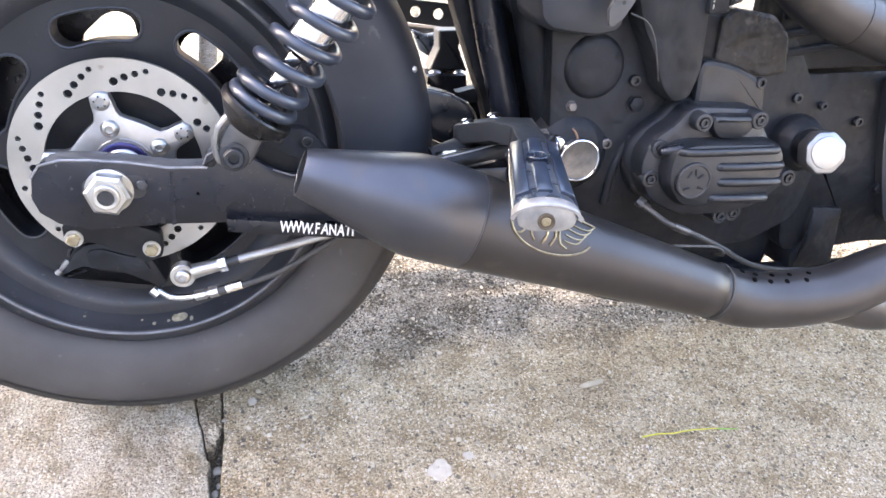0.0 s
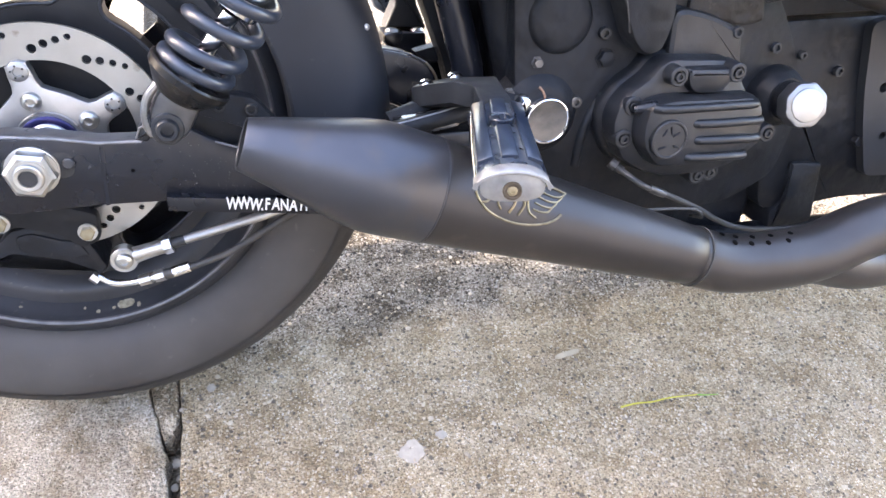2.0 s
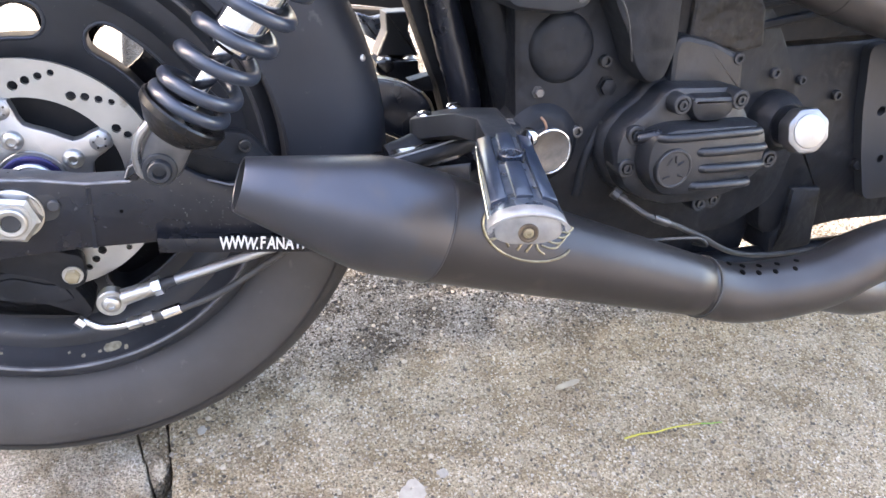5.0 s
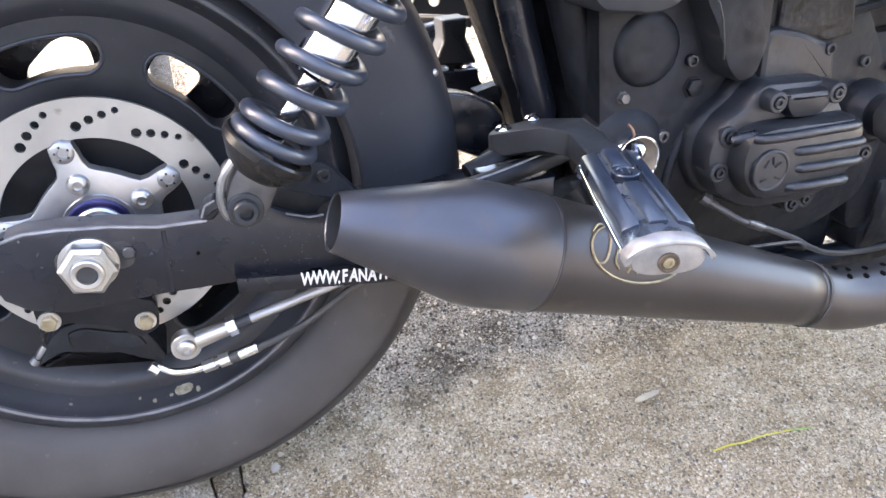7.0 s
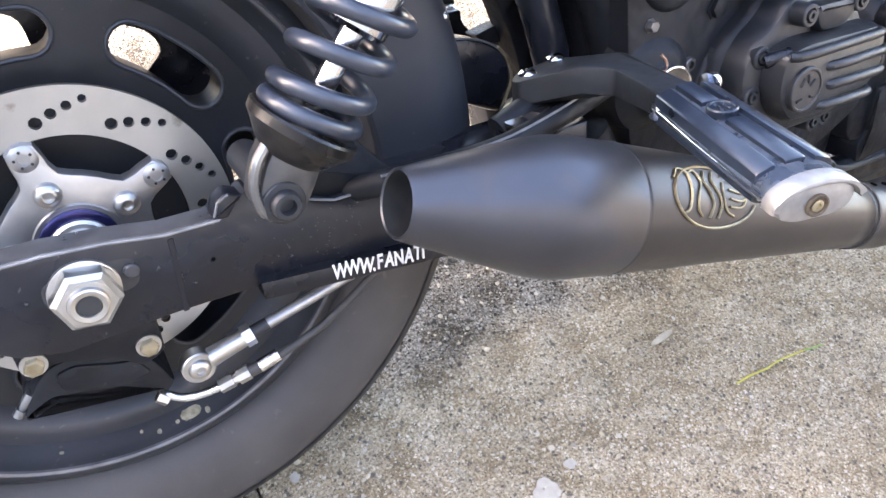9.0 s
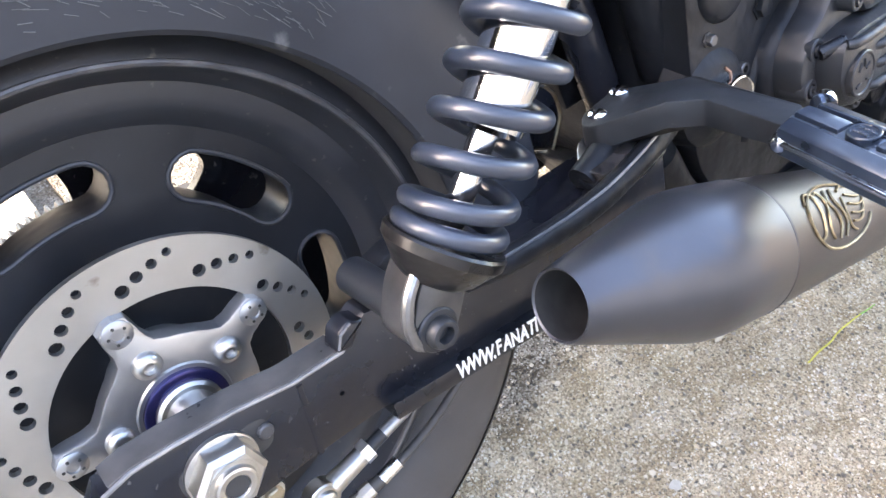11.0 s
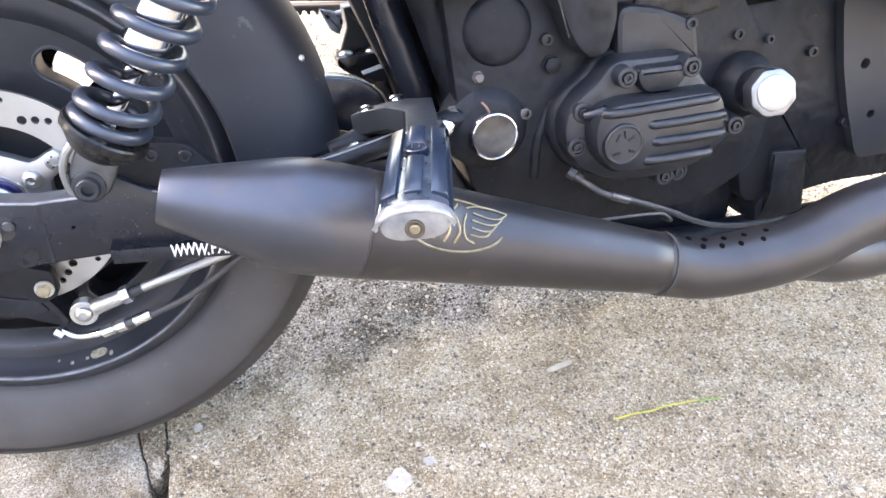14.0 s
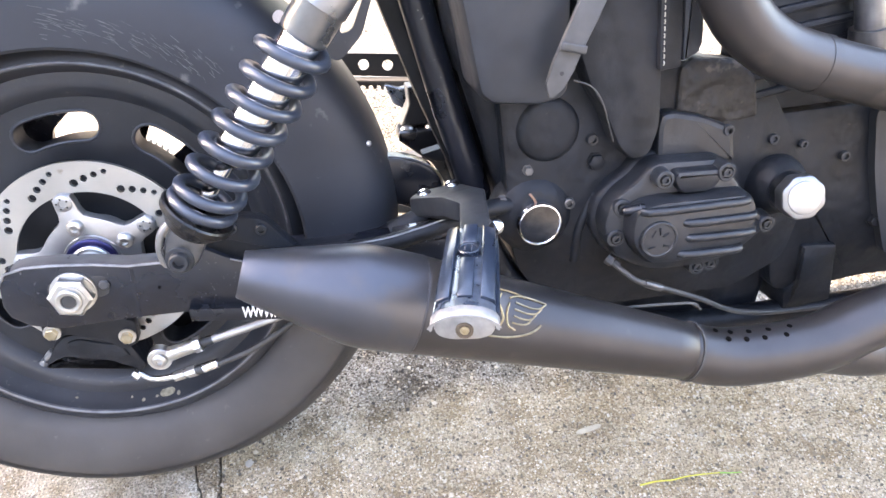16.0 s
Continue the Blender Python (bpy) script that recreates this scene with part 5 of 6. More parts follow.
part("case_shoulder", bm, ENGINE, case, angle=60)
bm = revolve(bmesh.new(), (0.4745, -0.105, 0.003), (0, -1, 0), [(0.0, 0.046), (0.026, 0.042), (0.034, 0.033), (0.036, 0.027), (0.036, 0)], 40)
part("pivot_boss", bm, ENGINE, case)
bm = slab_of(bmesh.new(), cover_out, -0.173, -0.125, 0.008)
cover = part("clutch_cover", bm, COVER, bike, "black finned clutch release cover", angle=28)
bm = slab_of(bmesh.new(), rounded([(0.560, 0.000), (0.566, 0.022), (0.590, 0.027), (0.690, 0.022), (0.702, 0.010), (0.705, -0.022), (0.690, -0.038), (0.663, -0.048), (0.612, -0.050), (0.580, -0.046), (0.562, -0.022)], 0.010, 4), -0.197, -0.17, 0.012)
part("cover_face", bm, COVER, cover)
for x0, x1, z0, z1 in ((0.572, 0.690, 0.018, 0.014), (0.618, 0.699, -0.001, -0.004), (0.622, 0.699, -0.019, -0.023), (0.614, 0.686, -0.037, -0.041)):
    bm = sweep(bmesh.new(), [(x0, -0.193, z0), (x0 + 0.004, -0.1975, z0), (x0 + 0.02, -0.199, z0 - 0.0008), (x1 - 0.010, -0.198, z1 + 0.0005), (x1 - 0.003, -0.196, z1), (x1, -0.190, z1)], 0.0046, 12)
    part("cover_fin", bm, COVER, cover)
bm = revolve(bmesh.new(), (0.589, -0.195, -0.014), (0, -1, 0), [(0, 0), (0, 0.0208), (0.005, 0.0205), (0.006, 0.0195), (0.006, 0.0180), (0.005, 0.0172), (0.005, 0)], 40)
part("cover_medallion", bm, COVER, cover, "round medallion, plain")
for k, (x, z, a, ln) in enumerate(((0.583, -0.006, 60, 0.008), (0.590, -0.004, 100, 0.007), (0.596, -0.009, 30, 0.007), (0.581, -0.022, 10, 0.007), (0.597, -0.022, -20, 0.006))):
    d = Vector((math.cos(radians(a)), 0, math.sin(radians(a)))) * ln * 0.5
    c = Vector((x, -0.2003, z))
    part("medallion_bar", sweep(bmesh.new(), [c - d, c, c + d], 0.0012, 8), ENGINE, cover)
bm = slab_of(bmesh.new(), rounded([(0.609, 0.053), (0.665, 0.050), (0.663, 0.034), (0.651, 0.024), (0.620, 0.026), (0.611, 0.038)], 0.008), -0.186, -0.165, 0.007)
part("cover_boss", bm, COVER, cover)
for x, y, z in ((0.599, -0.184, 0.046), (0.667, -0.184, 0.045), (0.552, -0.172, -0.018), (0.728, -0.172, -0.029), (0.652, -0.166, -0.072), (0.668, -0.166, -0.070), (0.559, -0.172, 0.016)):
    bm = revolve(bmesh.new(), (x, y, z), (0, -1, 0), [(-0.02, 0.0108), (0.002, 0.0100), (0.003, 0.0090), (0.003, 0.0066), (0.0, 0.0064), (0.0, 0.0050), (0.0045, 0.0048), (0.0045, 0.0026), (0.002, 0.0024), (0.002, 0)], 20, close=False)
    part("cover_screw", bm, SATIN, cover)
bm = revolve(bmesh.new(), (0.560, -0.176, 0.013), (0.75, -0.5, 0.25), [(0, 0), (0, 0.0062), (0.020, 0.0062), (0.023, 0.0045), (0.023, 0)], 20)
part("filler_plug", bm, GLOSS, cover)
bm = revolve(bmesh.new(), (0.759, -0.105, 0.001), (0, -1, 0), [(0, 0), (0, 0.023), (0.04, 0.022), (0.066, 0.021), (0.066, 0)], 32)
revolve(bm, (0.759, -0.105, -0.002), (0, -1, 0.05), [(0.02, 0.036), (0.036, 0.034), (0.046, 0.030), (0.052, 0.024), (0.052, 0)], 40, close=False)
neck = part("filler_neck", bm, ENGINE, bike, "black oil filler neck")
bm = bmesh.new()
pts = []
for k in range(64):
    a = 2 * math.pi * k / 64
    pts.append(((0.0250 - 0.0014 * (math.cos(8 * a) * 0.5 + 0.5)) * math.cos(a) + 0.759, (0.0250 - 0.0014 * (math.cos(8 * a) * 0.5 + 0.5)) * math.sin(a) + 0.001))
slab_of(bm, pts, -0.192, -0.174, 0.0035)
TIP_UP = Matrix.Translation((0.759, -0.176, 0.001)) @ Matrix.Rotation(radians(-13), 4, "X") @ Matrix.Rotation(radians(-8), 4, "Z") @ Matrix.Translation((-0.759, 0.176, -0.001))
bmesh.ops.transform(bm, matrix=TIP_UP, verts=bm.verts)
cap = part("oil_cap", bm, CAPRIM, bike, "polished eight-sided oil filler cap", angle=25)
bm = revolve(bmesh.new(), (0.759, -0.1918, 0.001), (0, -1, 0), [(0, 0.0182), (0.0014, 0.0178), (0.0020, 0.0166), (0.0024, 0)], 40, close=False)
bmesh.ops.transform(bm, matrix=TIP_UP, verts=bm.verts)
part("cap_face", bm, ALU, cap, "brushed round cap face")

bm = slab_of(bmesh.new(), rounded([(0.634, 0.146), (0.648, 0.156), (0.700, 0.147), (0.722, 0.126), (0.728, 0.083), (0.703, 0.080), (0.632, 0.092)], 0.006, 3), -0.136, -0.11, 0.004)
part("cylinder_base", bm, BASE, case, "dusty brown cylinder base", angle=20)
bm = sweep(bmesh.new(), smooth_path([(0.520, -0.130, -0.060), (0.528, -0.130, -0.015), (0.549, -0.130, 0.020), (0.5875, -0.130, 0.047), (0.6263, -0.130, 0.0565), (0.66, -0.130, 0.066), (0.70, -0.130, 0.062)], 6), 0.0055, 12)
part("case_rib", bm, ENGINE, case, "rounded rib along the gearbox case")
for x, z, r, m in ((0.469, 0.057, 0.0050, EYE), (0.440, 0.028, 0.0048, DUSTY), (0.545, 0.056, 0.0088, ENGINE), (0.898, -0.069, 0.007, ENGINE)):
    bm = bolt_head(bmesh.new(), (x, -0.131, z), (0, -1, 0), r, 0.007, "hex")
    part("case_screw", bm, m, case)
bm = sweep(bmesh.new(), [(0.826, -0.150, 0.30), (0.829, -0.150, 0.20), (0.833, -0.152, 0.165)], 0.0150, 24)
sweep(bm, [(0.8325, -0.152, 0.168), (0.836, -0.152, 0.135)], 0.0200, 24)
part("pushrod_tube", bm, EYE, engine, "grey steel pushrod tube")

bm = holed(bmesh.new(), [tuple(p) for p in rounded([(0.868, 0.075), (1.20, 0.115), (1.22, -0.13), (0.915, -0.115), (0.893, -0.05), (0.880, 0.0)], 0.012, 3)], [[(c[0] + r * math.cos(t), c[1] + r * math.sin(t)) for t in [2 * math.pi * j / 18 for j in range(18)]] for c, r in (((0.908, -0.002), 0.006), ((0.926, -0.063), 0.005), ((1.0, 0.02), 0.007))], -0.141, -0.126)
part("engine_side_plate", bm, SIDE, engine, "dull dark side plate with round recesses")
for x, z, r in ((0.752, 0.053, 0.006), (0.79, 0.042, 0.005), (0.845, 0.02, 0.006)):
    part("case_screw", bolt_head(bmesh.new(), (x, -0.129, z), (0, -1, 0), r, 0.006, "socket"), SIDE, engine)

# chromed cup, clutch cable, frame rails
bm = revolve(bmesh.new(), (0.4745, -0.115, 0.003), (0.0, -1, -0.02), [(0, 0), (0, 0.0225), (0.030, 0.0240), (0.037, 0.0245), (0.040, 0.0235), (0.0405, 0.0222), (0.0395, 0.0214), (0.0380, 0.0210), (0.0380, 0)], 48)
pivot = part("axle_cap", bm, CHROME, bike, "round chromed swingarm pivot cap")
# the cap's dark reflection is put into this face's colour
bm = revolve(bmesh.new(), (0.4745, -0.115, 0.003), (0.0, -1, -0.02), [(0.0382, 0.0), (0.0392, 0.0212), (0.0388, 0.012), (0.0385, 0)], 48, close=False)
part("cap_mirror", bm, TINTED_CHROME, pivot, "mirror face tinted for its dark reflection")
COPPER = surf("copper_wire", (0.22, 0.12, 0.08), (0.40, 0.26, 0.19), 200, 0.35, metal=0.8)
part("retaining_clip", sweep(bmesh.new(), [(0.4655, -0.149, 0.0370), (0.4690, -0.151, 0.0325), (0.4725, -0.150, 0.0250)], 0.0013, 8), COPPER, pivot, "thin copper retaining clip")
bm = sweep(bmesh.new(), smooth_path([(0.552, -0.158, -0.052), (0.562, -0.176, -0.059), (0.576, -0.187, -0.0685), (0.611, -0.185, -0.085), (0.656, -0.178, -0.110), (0.683, -0.172, -0.128), (0.719, -0.165, -0.146), (0.78, -0.150, -0.165), (0.90, -0.142, -0.178)], 8), 0.0032, 12)
cable = part("clutch_cable", bm, CABLE, bike, "black clutch cable with metal end")
bm = revolve(bmesh.new(), (0.550, -0.156, -0.049), (0.6, -0.5, -0.5), [(0, 0), (0, 0.0066), (0.008, 0.0066), (0.009, 0.0045), (0.016, 0.0045), (0.016, 0)], 10)
part("cable_adjuster", bm, EYE, cable)
bm = revolve(bmesh.new(), (0.581, -0.187, -0.0708), (0.90, 0.03, -0.43), [(0, 0), (0, 0.0045), (0.022, 0.0045), (0.022, 0)], 12)
part("cable_ferrule", bm, EYE, cable)
bm = sweep(bmesh.new(), smooth_path([(0.46, -0.15, -0.095), (0.53, -0.20, -0.086), (0.566, -0.21, -0.084), (0.605, -0.212, -0.087), (0.627, -0.21, -0.092), (0.639, -0.205, -0.104), (0.65, -0.17, -0.12)], 6), 0.0018, 8)
part("thin_wire", bm, CABLE, bike)
bm = sweep(bmesh.new(), smooth_path([(0.42, -0.11, -0.03), (0.45, -0.115, -0.09), (0.52, -0.12, -0.145), (0.66, -0.12, -0.180), (0.80, -0.12, -0.189), (0.96, -0.12, -0.197), (1.3, -0.12, -0.215)], 8), 0.0185, 24)
part("frame_rail", bm, ENGINE, bike, "black lower frame rail")
bm = sweep(bmesh.new(), smooth_path([(0.44, -0.09, -0.10), (0.50, -0.095, -0.155), (0.60, -0.10, -0.192), (0.80, -0.10, -0.212), (1.0, -0.10, -0.229), (1.3, -0.10, -0.248)], 8), 0.025, 24)
part("lower_cross_tube", bm, ENGINE, bike, "black cradle tube")
bm = slab_of(bmesh.new(), rounded([(0.45, -0.09), (0.50, -0.16), (0.60, -0.19), (0.770, -0.200), (0.781, -0.150), (0.79, -0.09)], 0.006), -0.106, 0.09, 0.006)
part("oil_pan", bm, ENGINE, bike, "black oil pan")
bm = slab_of(bmesh.new(), rounded([(0.806, -0.087), (0.855, -0.093), (0.858, -0.173), (0.793, -0.178), (0.790, -0.150), (0.806, -0.140)], 0.006), -0.134, -0.02, 0.005)
part("lower_block", bm, ENGINE, engine, "black square block under the engine")
bm = sweep(bmesh.new(), [(0.335, -0.05, 0.42), (0.378, -0.05, 0.225), (0.403, -0.05, 0.11), (0.428, -0.052, 0.01), (0.433, -0.055, -0.05)], 0.0175, 24)
part("frame_tube", bm, ARM, bike, "gloss black upright frame tube")
bm = sweep(bmesh.new(), [(0.398, -0.09, 0.38), (0.416, -0.09, 0.21), (0.442, -0.09, 0.11), (0.462, -0.09, 0.03)], 0.020, 24)
part("frame_gusset", bm, ENGINE, bike, "gloss black frame casting")
# filler added to keep this gap dark, left edge fitted to the camera's view
bm = slab_of(bmesh.new(), [(0.295, 0.42), (0.341, 0.225), (0.374, 0.12), (0.4018, 0.04), (0.412, 0.0), (0.475, 0.0), (0.475, 0.42)], -0.022, 0.006, 0.003)
part("frame_web", bm, ENGINE, bike, "dark filler plate closing the gap between the frame tubes")

# oil tank, strap, leather panel, seat and tank above
bm = slab_of(bmesh.new(), rounded([(0.380, 0.36), (0.403, 0.222), (0.408, 0.186), (0.413, 0.153), (0.424, 0.142), (0.475, 0.134), (0.503, 0.140), (0.512, 0.36)], 0.012, 4), -0.172, 0.06, 0.012)
tank = part("oil_tank", bm, TANK, bike, "dark grey oil tank", angle=40)
bm = slab_of(bmesh.new(), rounded([(0.506, 0.36), (0.512, 0.190), (0.528, 0.141), (0.543, 0.116), (0.558, 0.078), (0.573, 0.061), (0.593, 0.064), (0.604, 0.095), (0.600, 0.36)], 0.012, 4), -0.162, 0.06, 0.008)
panel = part("side_panel", bm, LEATHER, bike, "dark leather side panel with pale stitching", angle=40)
bm = slab_of(bmesh.new(), rounded([(0.588, 0.36), (0.595, 0.154), (0.618, 0.156), (0.613, 0.36)], 0.004), -0.169, -0.150, 0.003)
part("seam_flap", bm, LEATHER, panel)
bm = slab_of(bmesh.new(), rounded([(0.615, 0.36), (0.620, 0.160), (0.636, 0.166), (0.641, 0.176), (0.636, 0.36)], 0.004), -0.166, 0.0, 0.004)
part("rear_flap", bm, TANK, panel)
for k in range(30):
    x, z = 0.5985 - 0.0002 * k, 0.160 + 0.0066 * k
    bm = sweep(bmesh.new(), [(x, -0.1692, z), (x, -0.1702, z + 0.002), (x, -0.1692, z + 0.004)], 0.0007, 6)
    part("stitch", bm, THREAD, panel)
bm = bmesh.new()
SP = [Vector(p) for p in ((0.4765, -0.192, 0.149), (0.4800, -0.194, 0.160), (0.488, -0.194, 0.176), (0.4960, -0.193, 0.192), (0.5130, -0.190, 0.222), (0.54, -0.182, 0.27), (0.57, -0.17, 0.34))]
SW = [0.002, 0.0095, 0.0115, 0.0115, 0.0125, 0.013, 0.013]
rings = []
for i, c in enumerate(SP):
    t = (SP[min(i + 1, len(SP) - 1)] - SP[max(i - 1, 0)]).normalized()
    side = t.cross(Vector((0, -1, 0))).normalized()
    rings.append([bm.verts.new(c + side * a * SW[i] + Vector((0, b, 0))) for a, b in ((-1, 0.001), (-0.9, -0.001), (0.9, -0.001), (1, 0.001), (1, 0.0025), (-1, 0.0025))])
loft(bm, rings)
strap = part("leather_strap", bm, STRAP, bike, "hanging grey leather strap end")
bm = sweep(bmesh.new(), [(0.4845, -0.198, 0.1965), (0.4965, -0.199, 0.1935), (0.5085, -0.198, 0.190)], 0.0018, 8, squash=2.2)
part("strap_keeper", bm, STRAP, strap)
# a dark disc paints the strap's hole
bm = revolve(bmesh.new(), (0.4860, -0.1955, 0.171), (0, -1, 0), [(0, 0), (0, 0.0020), (0.0003, 0.0020), (0.0003, 0)], 16)
part("strap_hole", bm, INSIDE, strap)
bm = sweep(bmesh.new(), smooth_path([(0.505, -0.175, 0.158), (0.522, -0.178, 0.150), (0.534, -0.176, 0.132), (0.543, -0.172, 0.105), (0.550, -0.165, 0.088)], 6), 0.0009, 8)
part("beaded_cord", bm, CABLE, bike, "thin beaded cord")
bm = revolve(bmesh.new(), (0.492, -0.120, 0.098), (0, -1, 0), [(0, 0), (0, 0.0360), (0.0080, 0.0355), (0.0130, 0.0335), (0.0160, 0.0290), (0.0170, 0.0200), (0.0165, 0.0120), (0.0172, 0)], 48)
part("starter_end", bm, ENGINE, case)
# seat and fuel tank are out of view, rough masses added to cast shade
bm = slab_of(bmesh.new(), rounded([(-0.18, 0.385), (0.05, 0.365), (0.30, 0.345), (0.62, 0.36), (0.70, 0.42), (0.64, 0.45), (0.40, 0.42), (0.10, 0.435), (-0.16, 0.455)], 0.03, 4), -0.125, 0.125, 0.03)
part("seat", bm, LEATHER, bike, "rough unseen long seat added to cast shade", angle=60)
bm = slab_of(bmesh.new(), rounded([(0.60, 0.42), (0.62, 0.55), (0.74, 0.66), (1.0, 0.68), (1.20, 0.60), (1.22, 0.42), (0.9, 0.36)], 0.06, 5), -0.13, 0.13, 0.05)
part("fuel_tank", bm, GLOSS, bike, "rough unseen fuel tank added to cast shade", angle=60)
for k in range(9):
    bm = slab_of(bmesh.new(), rounded([(0.715, 0.10 + 0.021 * k), (0.93, 0.12 + 0.021 * k), (0.93, 0.129 + 0.021 * k), (0.715, 0.109 + 0.021 * k)], 0.002), -0.135, -0.075, 0.002)
    part("cooling_fin", bm, ENGINE, engine)

# belt guard and toothed belt on the far side
bm = holed(bmesh.new(), rounded([(0.27, 0.1136), (0.47, 0.084), (0.47, 0.118), (0.27, 0.1431)], 0.004), [[(c[0] + 0.0075 * math.cos(t), c[1] + 0.0075 * math.sin(t)) for t in [2 * math.pi * j / 16 for j in range(16)]] for c in ((0.331, 0.120), (0.364, 0.1155), (0.397, 0.1115))], 0.188, 0.194)
guard = part("belt_guard", bm, SATIN, bike, "black drilled belt guard")
low = []
for k in range(7, 26):
    x = 0.20 + 0.0105 * k
    z = 0.118 - 0.125 * (x - 0.2)
    low += [(x, z - 0.007), (x + 0.0025, z - 0.0075), (x + 0.0035, z - 0.0125), (x + 0.0065, z - 0.013), (x + 0.008, z - 0.0085)]
bm = slab_of(bmesh.new(), [(0.27, 0.1093), (0.473, 0.084)] + low[::-1], 0.172, 0.20, 0.0004)
part("drive_belt", bm, RUBBER, bike, "toothed rubber drive belt")
bm = slab_of(bmesh.new(), rounded([(0.3585, 0.0489), (0.4123, 0.0475), (0.4121, 0.0350), (0.43, 0.010), (0.47, 0.0), (0.47, -0.12), (0.44, -0.12), (0.43, -0.06), (0.40, 0.0), (0.3580, 0.0377)], 0.004), 0.085, 0.13, 0.003)
part("inner_bracket", bm, GLOSS, bike, "black inner frame bracket")
for x, z in ((0.3713, 0.0479), (0.4037, 0.0465)):
    part("inner_bolt", revolve(bmesh.new(), (x, 0.098, z), (0, 0, 1), [(0, 0), (0, 0.0085), (0.002, 0.0085), (0.0045, 0.006), (0.0055, 0)], 20), ZINC, bike)
bm = slab_of(bmesh.new(), rounded([(0.3779, 0.102), (0.3779, 0.0968), (0.3785, 0.0793), (0.3646, 0.0511), (0.4183, 0.0477), (0.4056, 0.0801), (0.4094, 0.0953), (0.4094, 0.102)], 0.003), 0.105, 0.135, 0.003)
part("inner_post", bm, SATIN, bike, "black flared inner post", angle=20)
# blue-grey colour here carries the sky's reflection on the casting
bm = slab_of(bmesh.new(), rounded([(0.3532, 0.0958), (0.3734, 0.0880), (0.3932, 0.0916), (0.3868, 0.0521), (0.3627, 0.0677)], 0.004), 0.160, 0.170, 0.003)
part("inner_casting", bm, PEGBASE, bike, "inner casting with the sky's blue reflection in its colour", angle=20)
bm = slab_of(bmesh.new(), rounded([(0.3749, 0.0447), (0.4032, 0.0500), (0.410, 0.040), (0.4021, 0.0320), (0.388, 0.0345)], 0.003), 0.0, 0.018, 0.0008)
part("inner_lug", bm, ENGINE, bike, "small black inner lug")
edge = [(0.3328, 0.0575), (0.350, 0.0535), (0.3643, 0.0484), (0.3800, 0.0395), (0.3890, 0.0280), (0.3928, 0.0150), (0.3928, 0.0040), (0.3868, -0.0080), (0.3800, -0.0190), (0.3785, -0.0222)]
bm = slab_of(bmesh.new(), rounded([(0.296, 0.062)] + edge + [(0.3690, -0.0195), (0.355, -0.0120), (0.3395, -0.0040), (0.296, 0.002)], 0.004, 3), -0.032, -0.006, 0.005)
guard_plate = part("inner_guard", bm, GLOSS, bike, "black inner guard with a golden glint painted on its edge")
# golden sun glint painted as a brass-coloured bead on the guard's edge
bm = sweep(bmesh.new(), smooth_path([(x + 0.0005, -0.0305, z) for x, z in edge[3:]], 5), 0.0015, 8)
part("worn_edge", bm, BRASS, guard_plate, "golden sun glint painted along the edge")
# pale line along the upper edge
bm = sweep(bmesh.new(), smooth_path([(x, -0.0305, z + 0.0004) for x, z in edge[:4]], 5), 0.0012, 8)
part("bare_edge", bm, LIP, guard_plate)

# ---- small things on the ground ----
stem = tagged(new("grass_stem"), "plucked grass stem, yellow turning green, on the concrete", "grass stem")
STEM = smooth_path([(0.600, -0.285, 0.003), (0.622, -0.2852, 0.005), (0.645, -0.2872, 0.004), (0.668, -0.2862, 0.0035), (0.704, -0.290, 0.005), (0.722, -0.2932, 0.004), (0.739, -0.295, 0.003)], 5)
YELLOW = surf("yellow_straw", (0.38, 0.34, 0.04), (0.48, 0.44, 0.07), 60, 0.5)
GREEN = surf("green_blade", (0.10, 0.30, 0.04), (0.22, 0.42, 0.07), 80, 0.5)
part("dry_stalk", sweep(bmesh.new(), STEM[:22], lambda t: 0.0013 - 0.0004 * t, 8), YELLOW, stem)
part("green_tip", sweep(bmesh.new(), STEM[21:], lambda t: 0.0010 - 0.0004 * t, 8), GREEN, stem, "green tip")
bm = bmesh.new()
top = [bm.verts.new((0.562 + 0.016 * math.cos(a) * (1 + 0.2 * math.cos(2 * a)), -0.192 + 0.0045 * math.sin(a) + 0.002 * math.cos(a), 0.0035 + 0.0015 * math.sin(3 * a))) for a in [2 * math.pi * k / 20 for k in range(20)]]
low = [bm.verts.new((v.co.x, v.co.y, v.co.z - 0.0015)) for v in top]
for k in range(20):
    bm.faces.new((top[k], top[(k + 1) % 20], low[(k + 1) % 20], low[k]))
bm.faces.new(top)
bm.faces.new(low)
tagged(part("dry_leaf", bm, LEAF), "small dry pale leaf lying on concrete", "leaf")

# ---- loose grit and stones set in the slab ----
rng = np.random.default_rng(7)
verts, faces = [], []
ico = bmesh.new()
bmesh.ops.create_icosphere(ico, subdivisions=1, radius=1.0)
iv = [v.co.copy() for v in ico.verts]
ico.verts.index_update()
fi = [[v.index for v in f.verts] for f in ico.faces]
ico.free()
for k in range(7500):
    x, y = rng.uniform(0.06, 1.02), rng.uniform(-0.46, 0.24)
    r = 0.0006 + 0.0027 * rng.random() ** 4.5
    q = Euler(rng.uniform(0, 6.28, 3)).to_matrix()
    sc = Vector(rng.uniform(0.5, 1.4, 3))
    base = len(verts)
    for v in iv:
        p = q @ Vector((v.x * sc.x, v.y * sc.y, v.z * sc.z)) * r
        verts.append((x + p.x, y + p.y, -0.0002 + p.z * 0.62 + r * 0.05))
    faces += [[base + i for i in f] for f in fi]
me = bpy.data.meshes.new("grit")
me.from_pydata(verts, [], faces)
grit_mat = bpy.data.materials.new("mixed_grit")
grit_mat.use_nodes = True
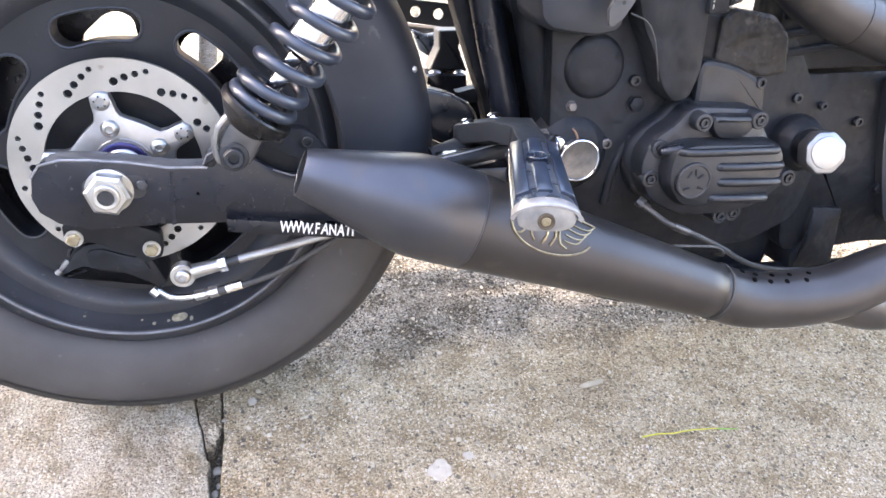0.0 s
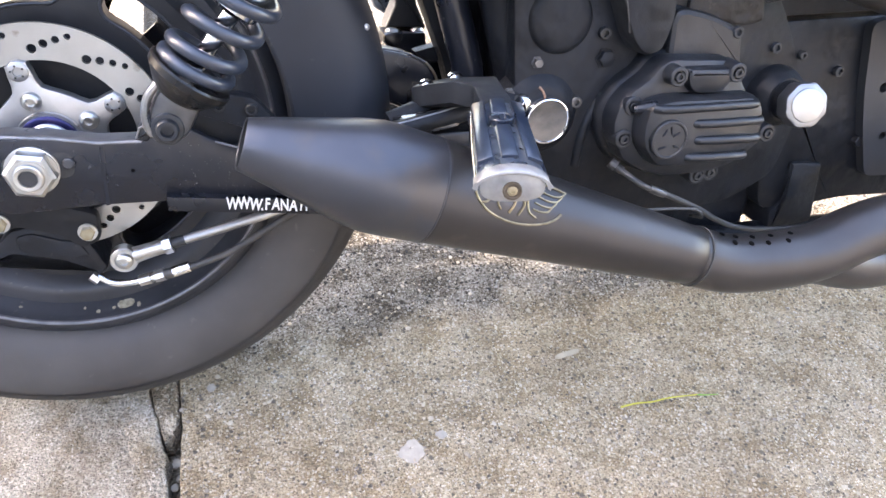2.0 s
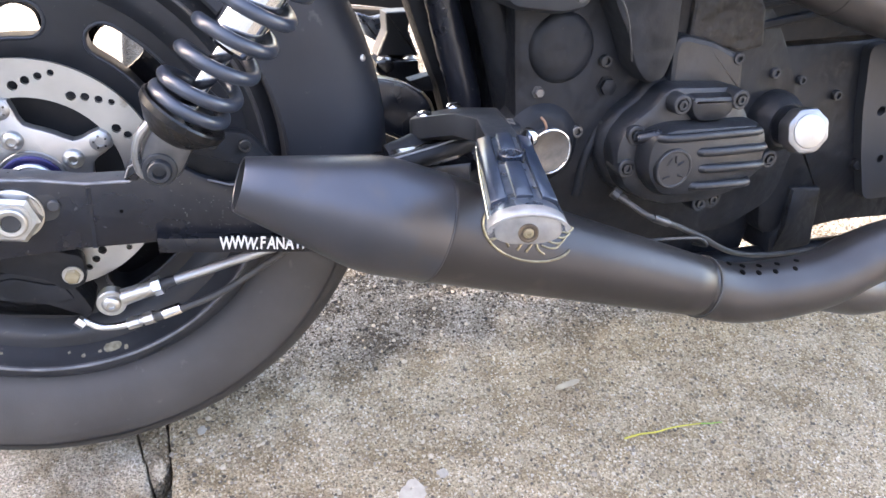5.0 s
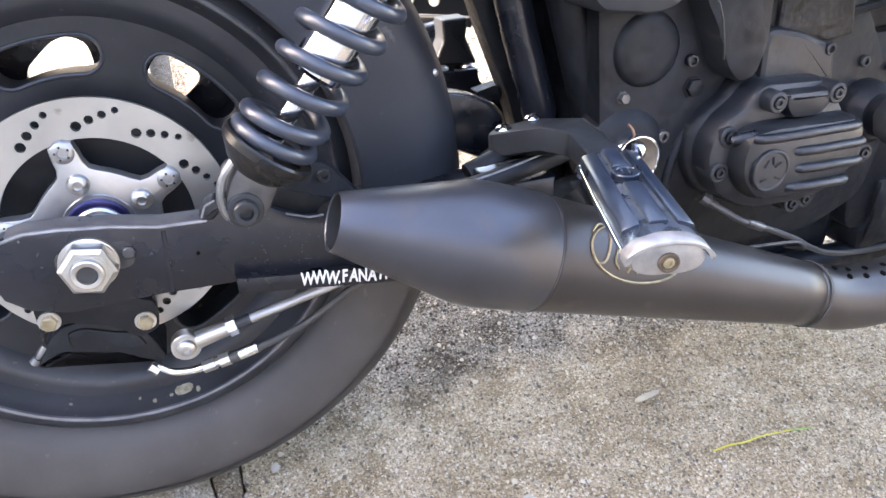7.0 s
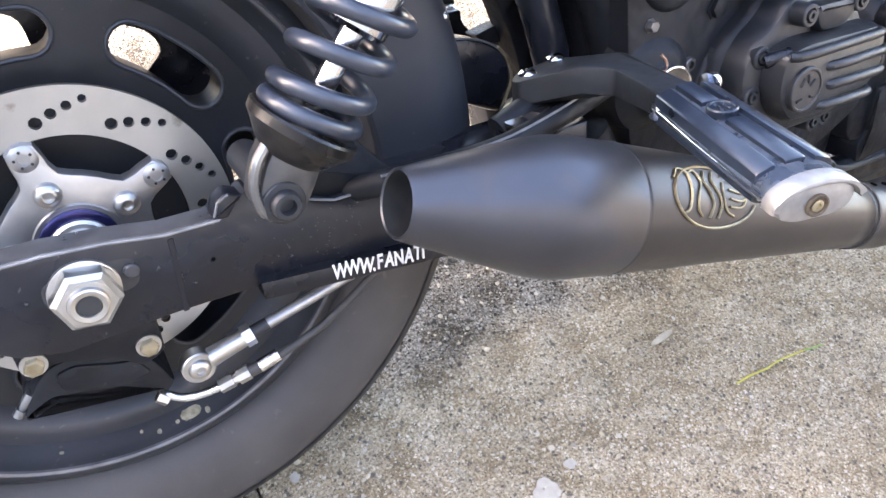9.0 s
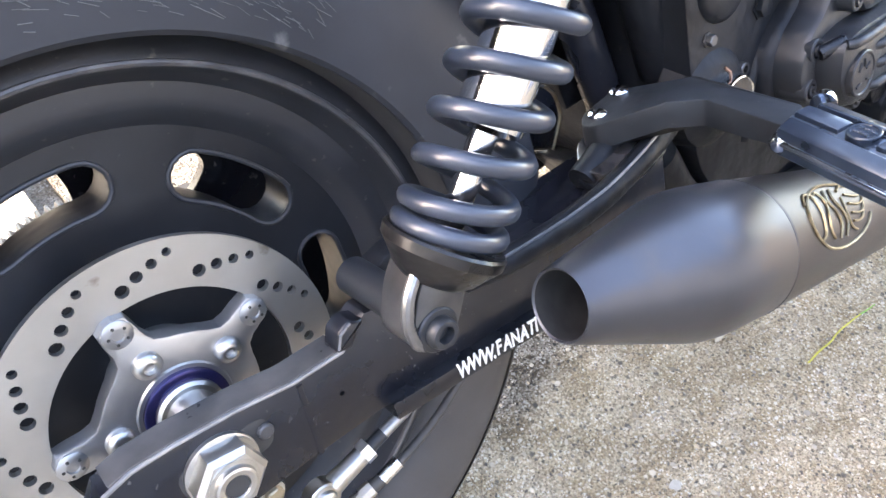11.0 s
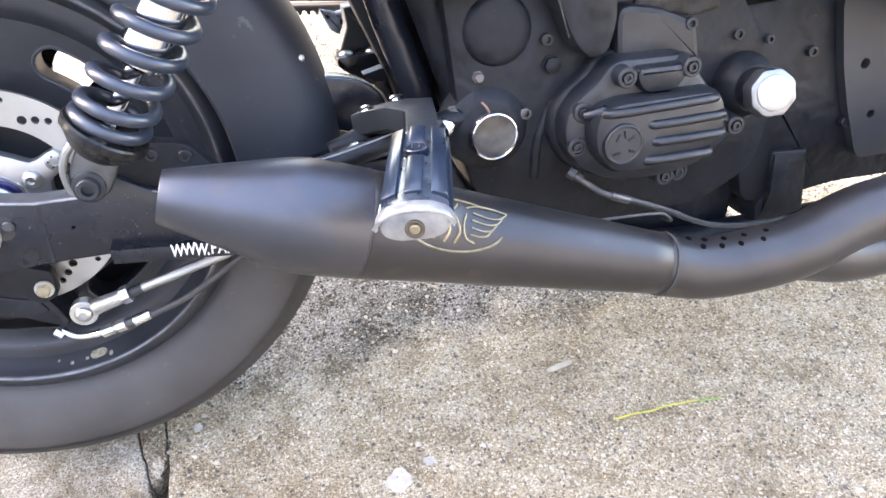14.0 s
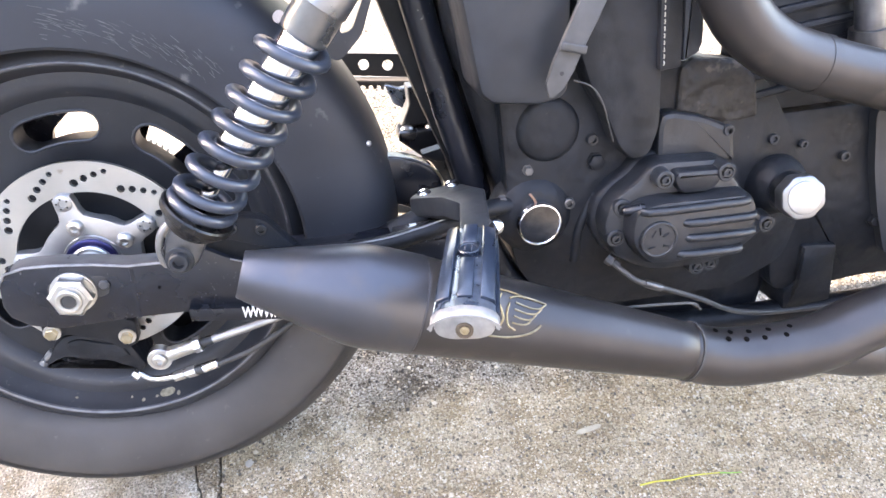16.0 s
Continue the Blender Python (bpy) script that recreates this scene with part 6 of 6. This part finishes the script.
gn, gl = grit_mat.node_tree.nodes, grit_mat.node_tree.links
geo = gn.new("ShaderNodeNewGeometry")
rp = gn.new("ShaderNodeValToRGB")
for k, (p, c) in enumerate(((0.0, (0.20, 0.175, 0.145)), (0.18, (0.27, 0.235, 0.19)), (0.4, (0.38, 0.32, 0.245)), (0.74, (0.50, 0.44, 0.35)), (0.90, (0.40, 0.31, 0.20)), (1.0, (0.48, 0.445, 0.38)))):
    e = rp.color_ramp.elements[k] if k < 2 else rp.color_ramp.elements.new(p)
    e.position, e.color = p, (*c, 1)
gl.new(geo.outputs["Random Per Island"], rp.inputs["Fac"])
gl.new(rp.outputs["Color"], gn["Principled BSDF"].inputs["Base Color"])
gn["Principled BSDF"].inputs["Roughness"].default_value = 0.7
me.materials.append(grit_mat)
tagged(new("grit", me), "mixed grey and brown grit set in the concrete", "grit", kind="stuff")

# larger pebbles that stand out of the near slab, each a piece of its own
pebble_mat = bpy.data.materials.new("single_pebbles")
pebble_mat.use_nodes = True
pn, pl = pebble_mat.node_tree.nodes, pebble_mat.node_tree.links
info = pn.new("ShaderNodeObjectInfo")
tints = pn.new("ShaderNodeValToRGB")
for k, (p, c) in enumerate(((0.0, (0.19, 0.17, 0.145)), (0.22, (0.26, 0.225, 0.185)), (0.45, (0.34, 0.28, 0.21)), (0.68, (0.46, 0.41, 0.33)), (0.85, (0.36, 0.27, 0.17)), (1.0, (0.46, 0.425, 0.36)))):
    e = tints.color_ramp.elements[k] if k < 2 else tints.color_ramp.elements.new(p)
    e.position, e.color = p, (*c, 1)
pl.new(info.outputs["Random"], tints.inputs["Fac"])
pl.new(tints.outputs["Color"], pn["Principled BSDF"].inputs["Base Color"])
pn["Principled BSDF"].inputs["Roughness"].default_value = 0.65
shapes = []
for k in range(8):
    bm = bmesh.new()
    bmesh.ops.create_icosphere(bm, subdivisions=1, radius=1.0)
    for v in bm.verts:
        v.co *= 1 + 0.45 * noise.noise(v.co * 1.4 + Vector((k * 3.7, 0, 1)))
        v.co = Vector((v.co.x, v.co.y * (0.6 + 0.05 * k), v.co.z * 0.4))
    shapes.append(mesh_of("pebble", bm, pebble_mat, angle=50))
slab_ob = bpy.data.objects["pavement_slab_1"]
for k in range(280):
    ob = new("pebble", shapes[k % 8])
    ob.parent = slab_ob
    r = 0.0015 + 0.0022 * rng.random() ** 2.5
    ob.matrix_world = Matrix.Translation((rng.uniform(0.10, 0.95), rng.uniform(-0.42, 0.06), 0.0003)) @ Matrix.Rotation(rng.uniform(0, 6.28), 4, 'Z') @ Matrix.Scale(r, 4)
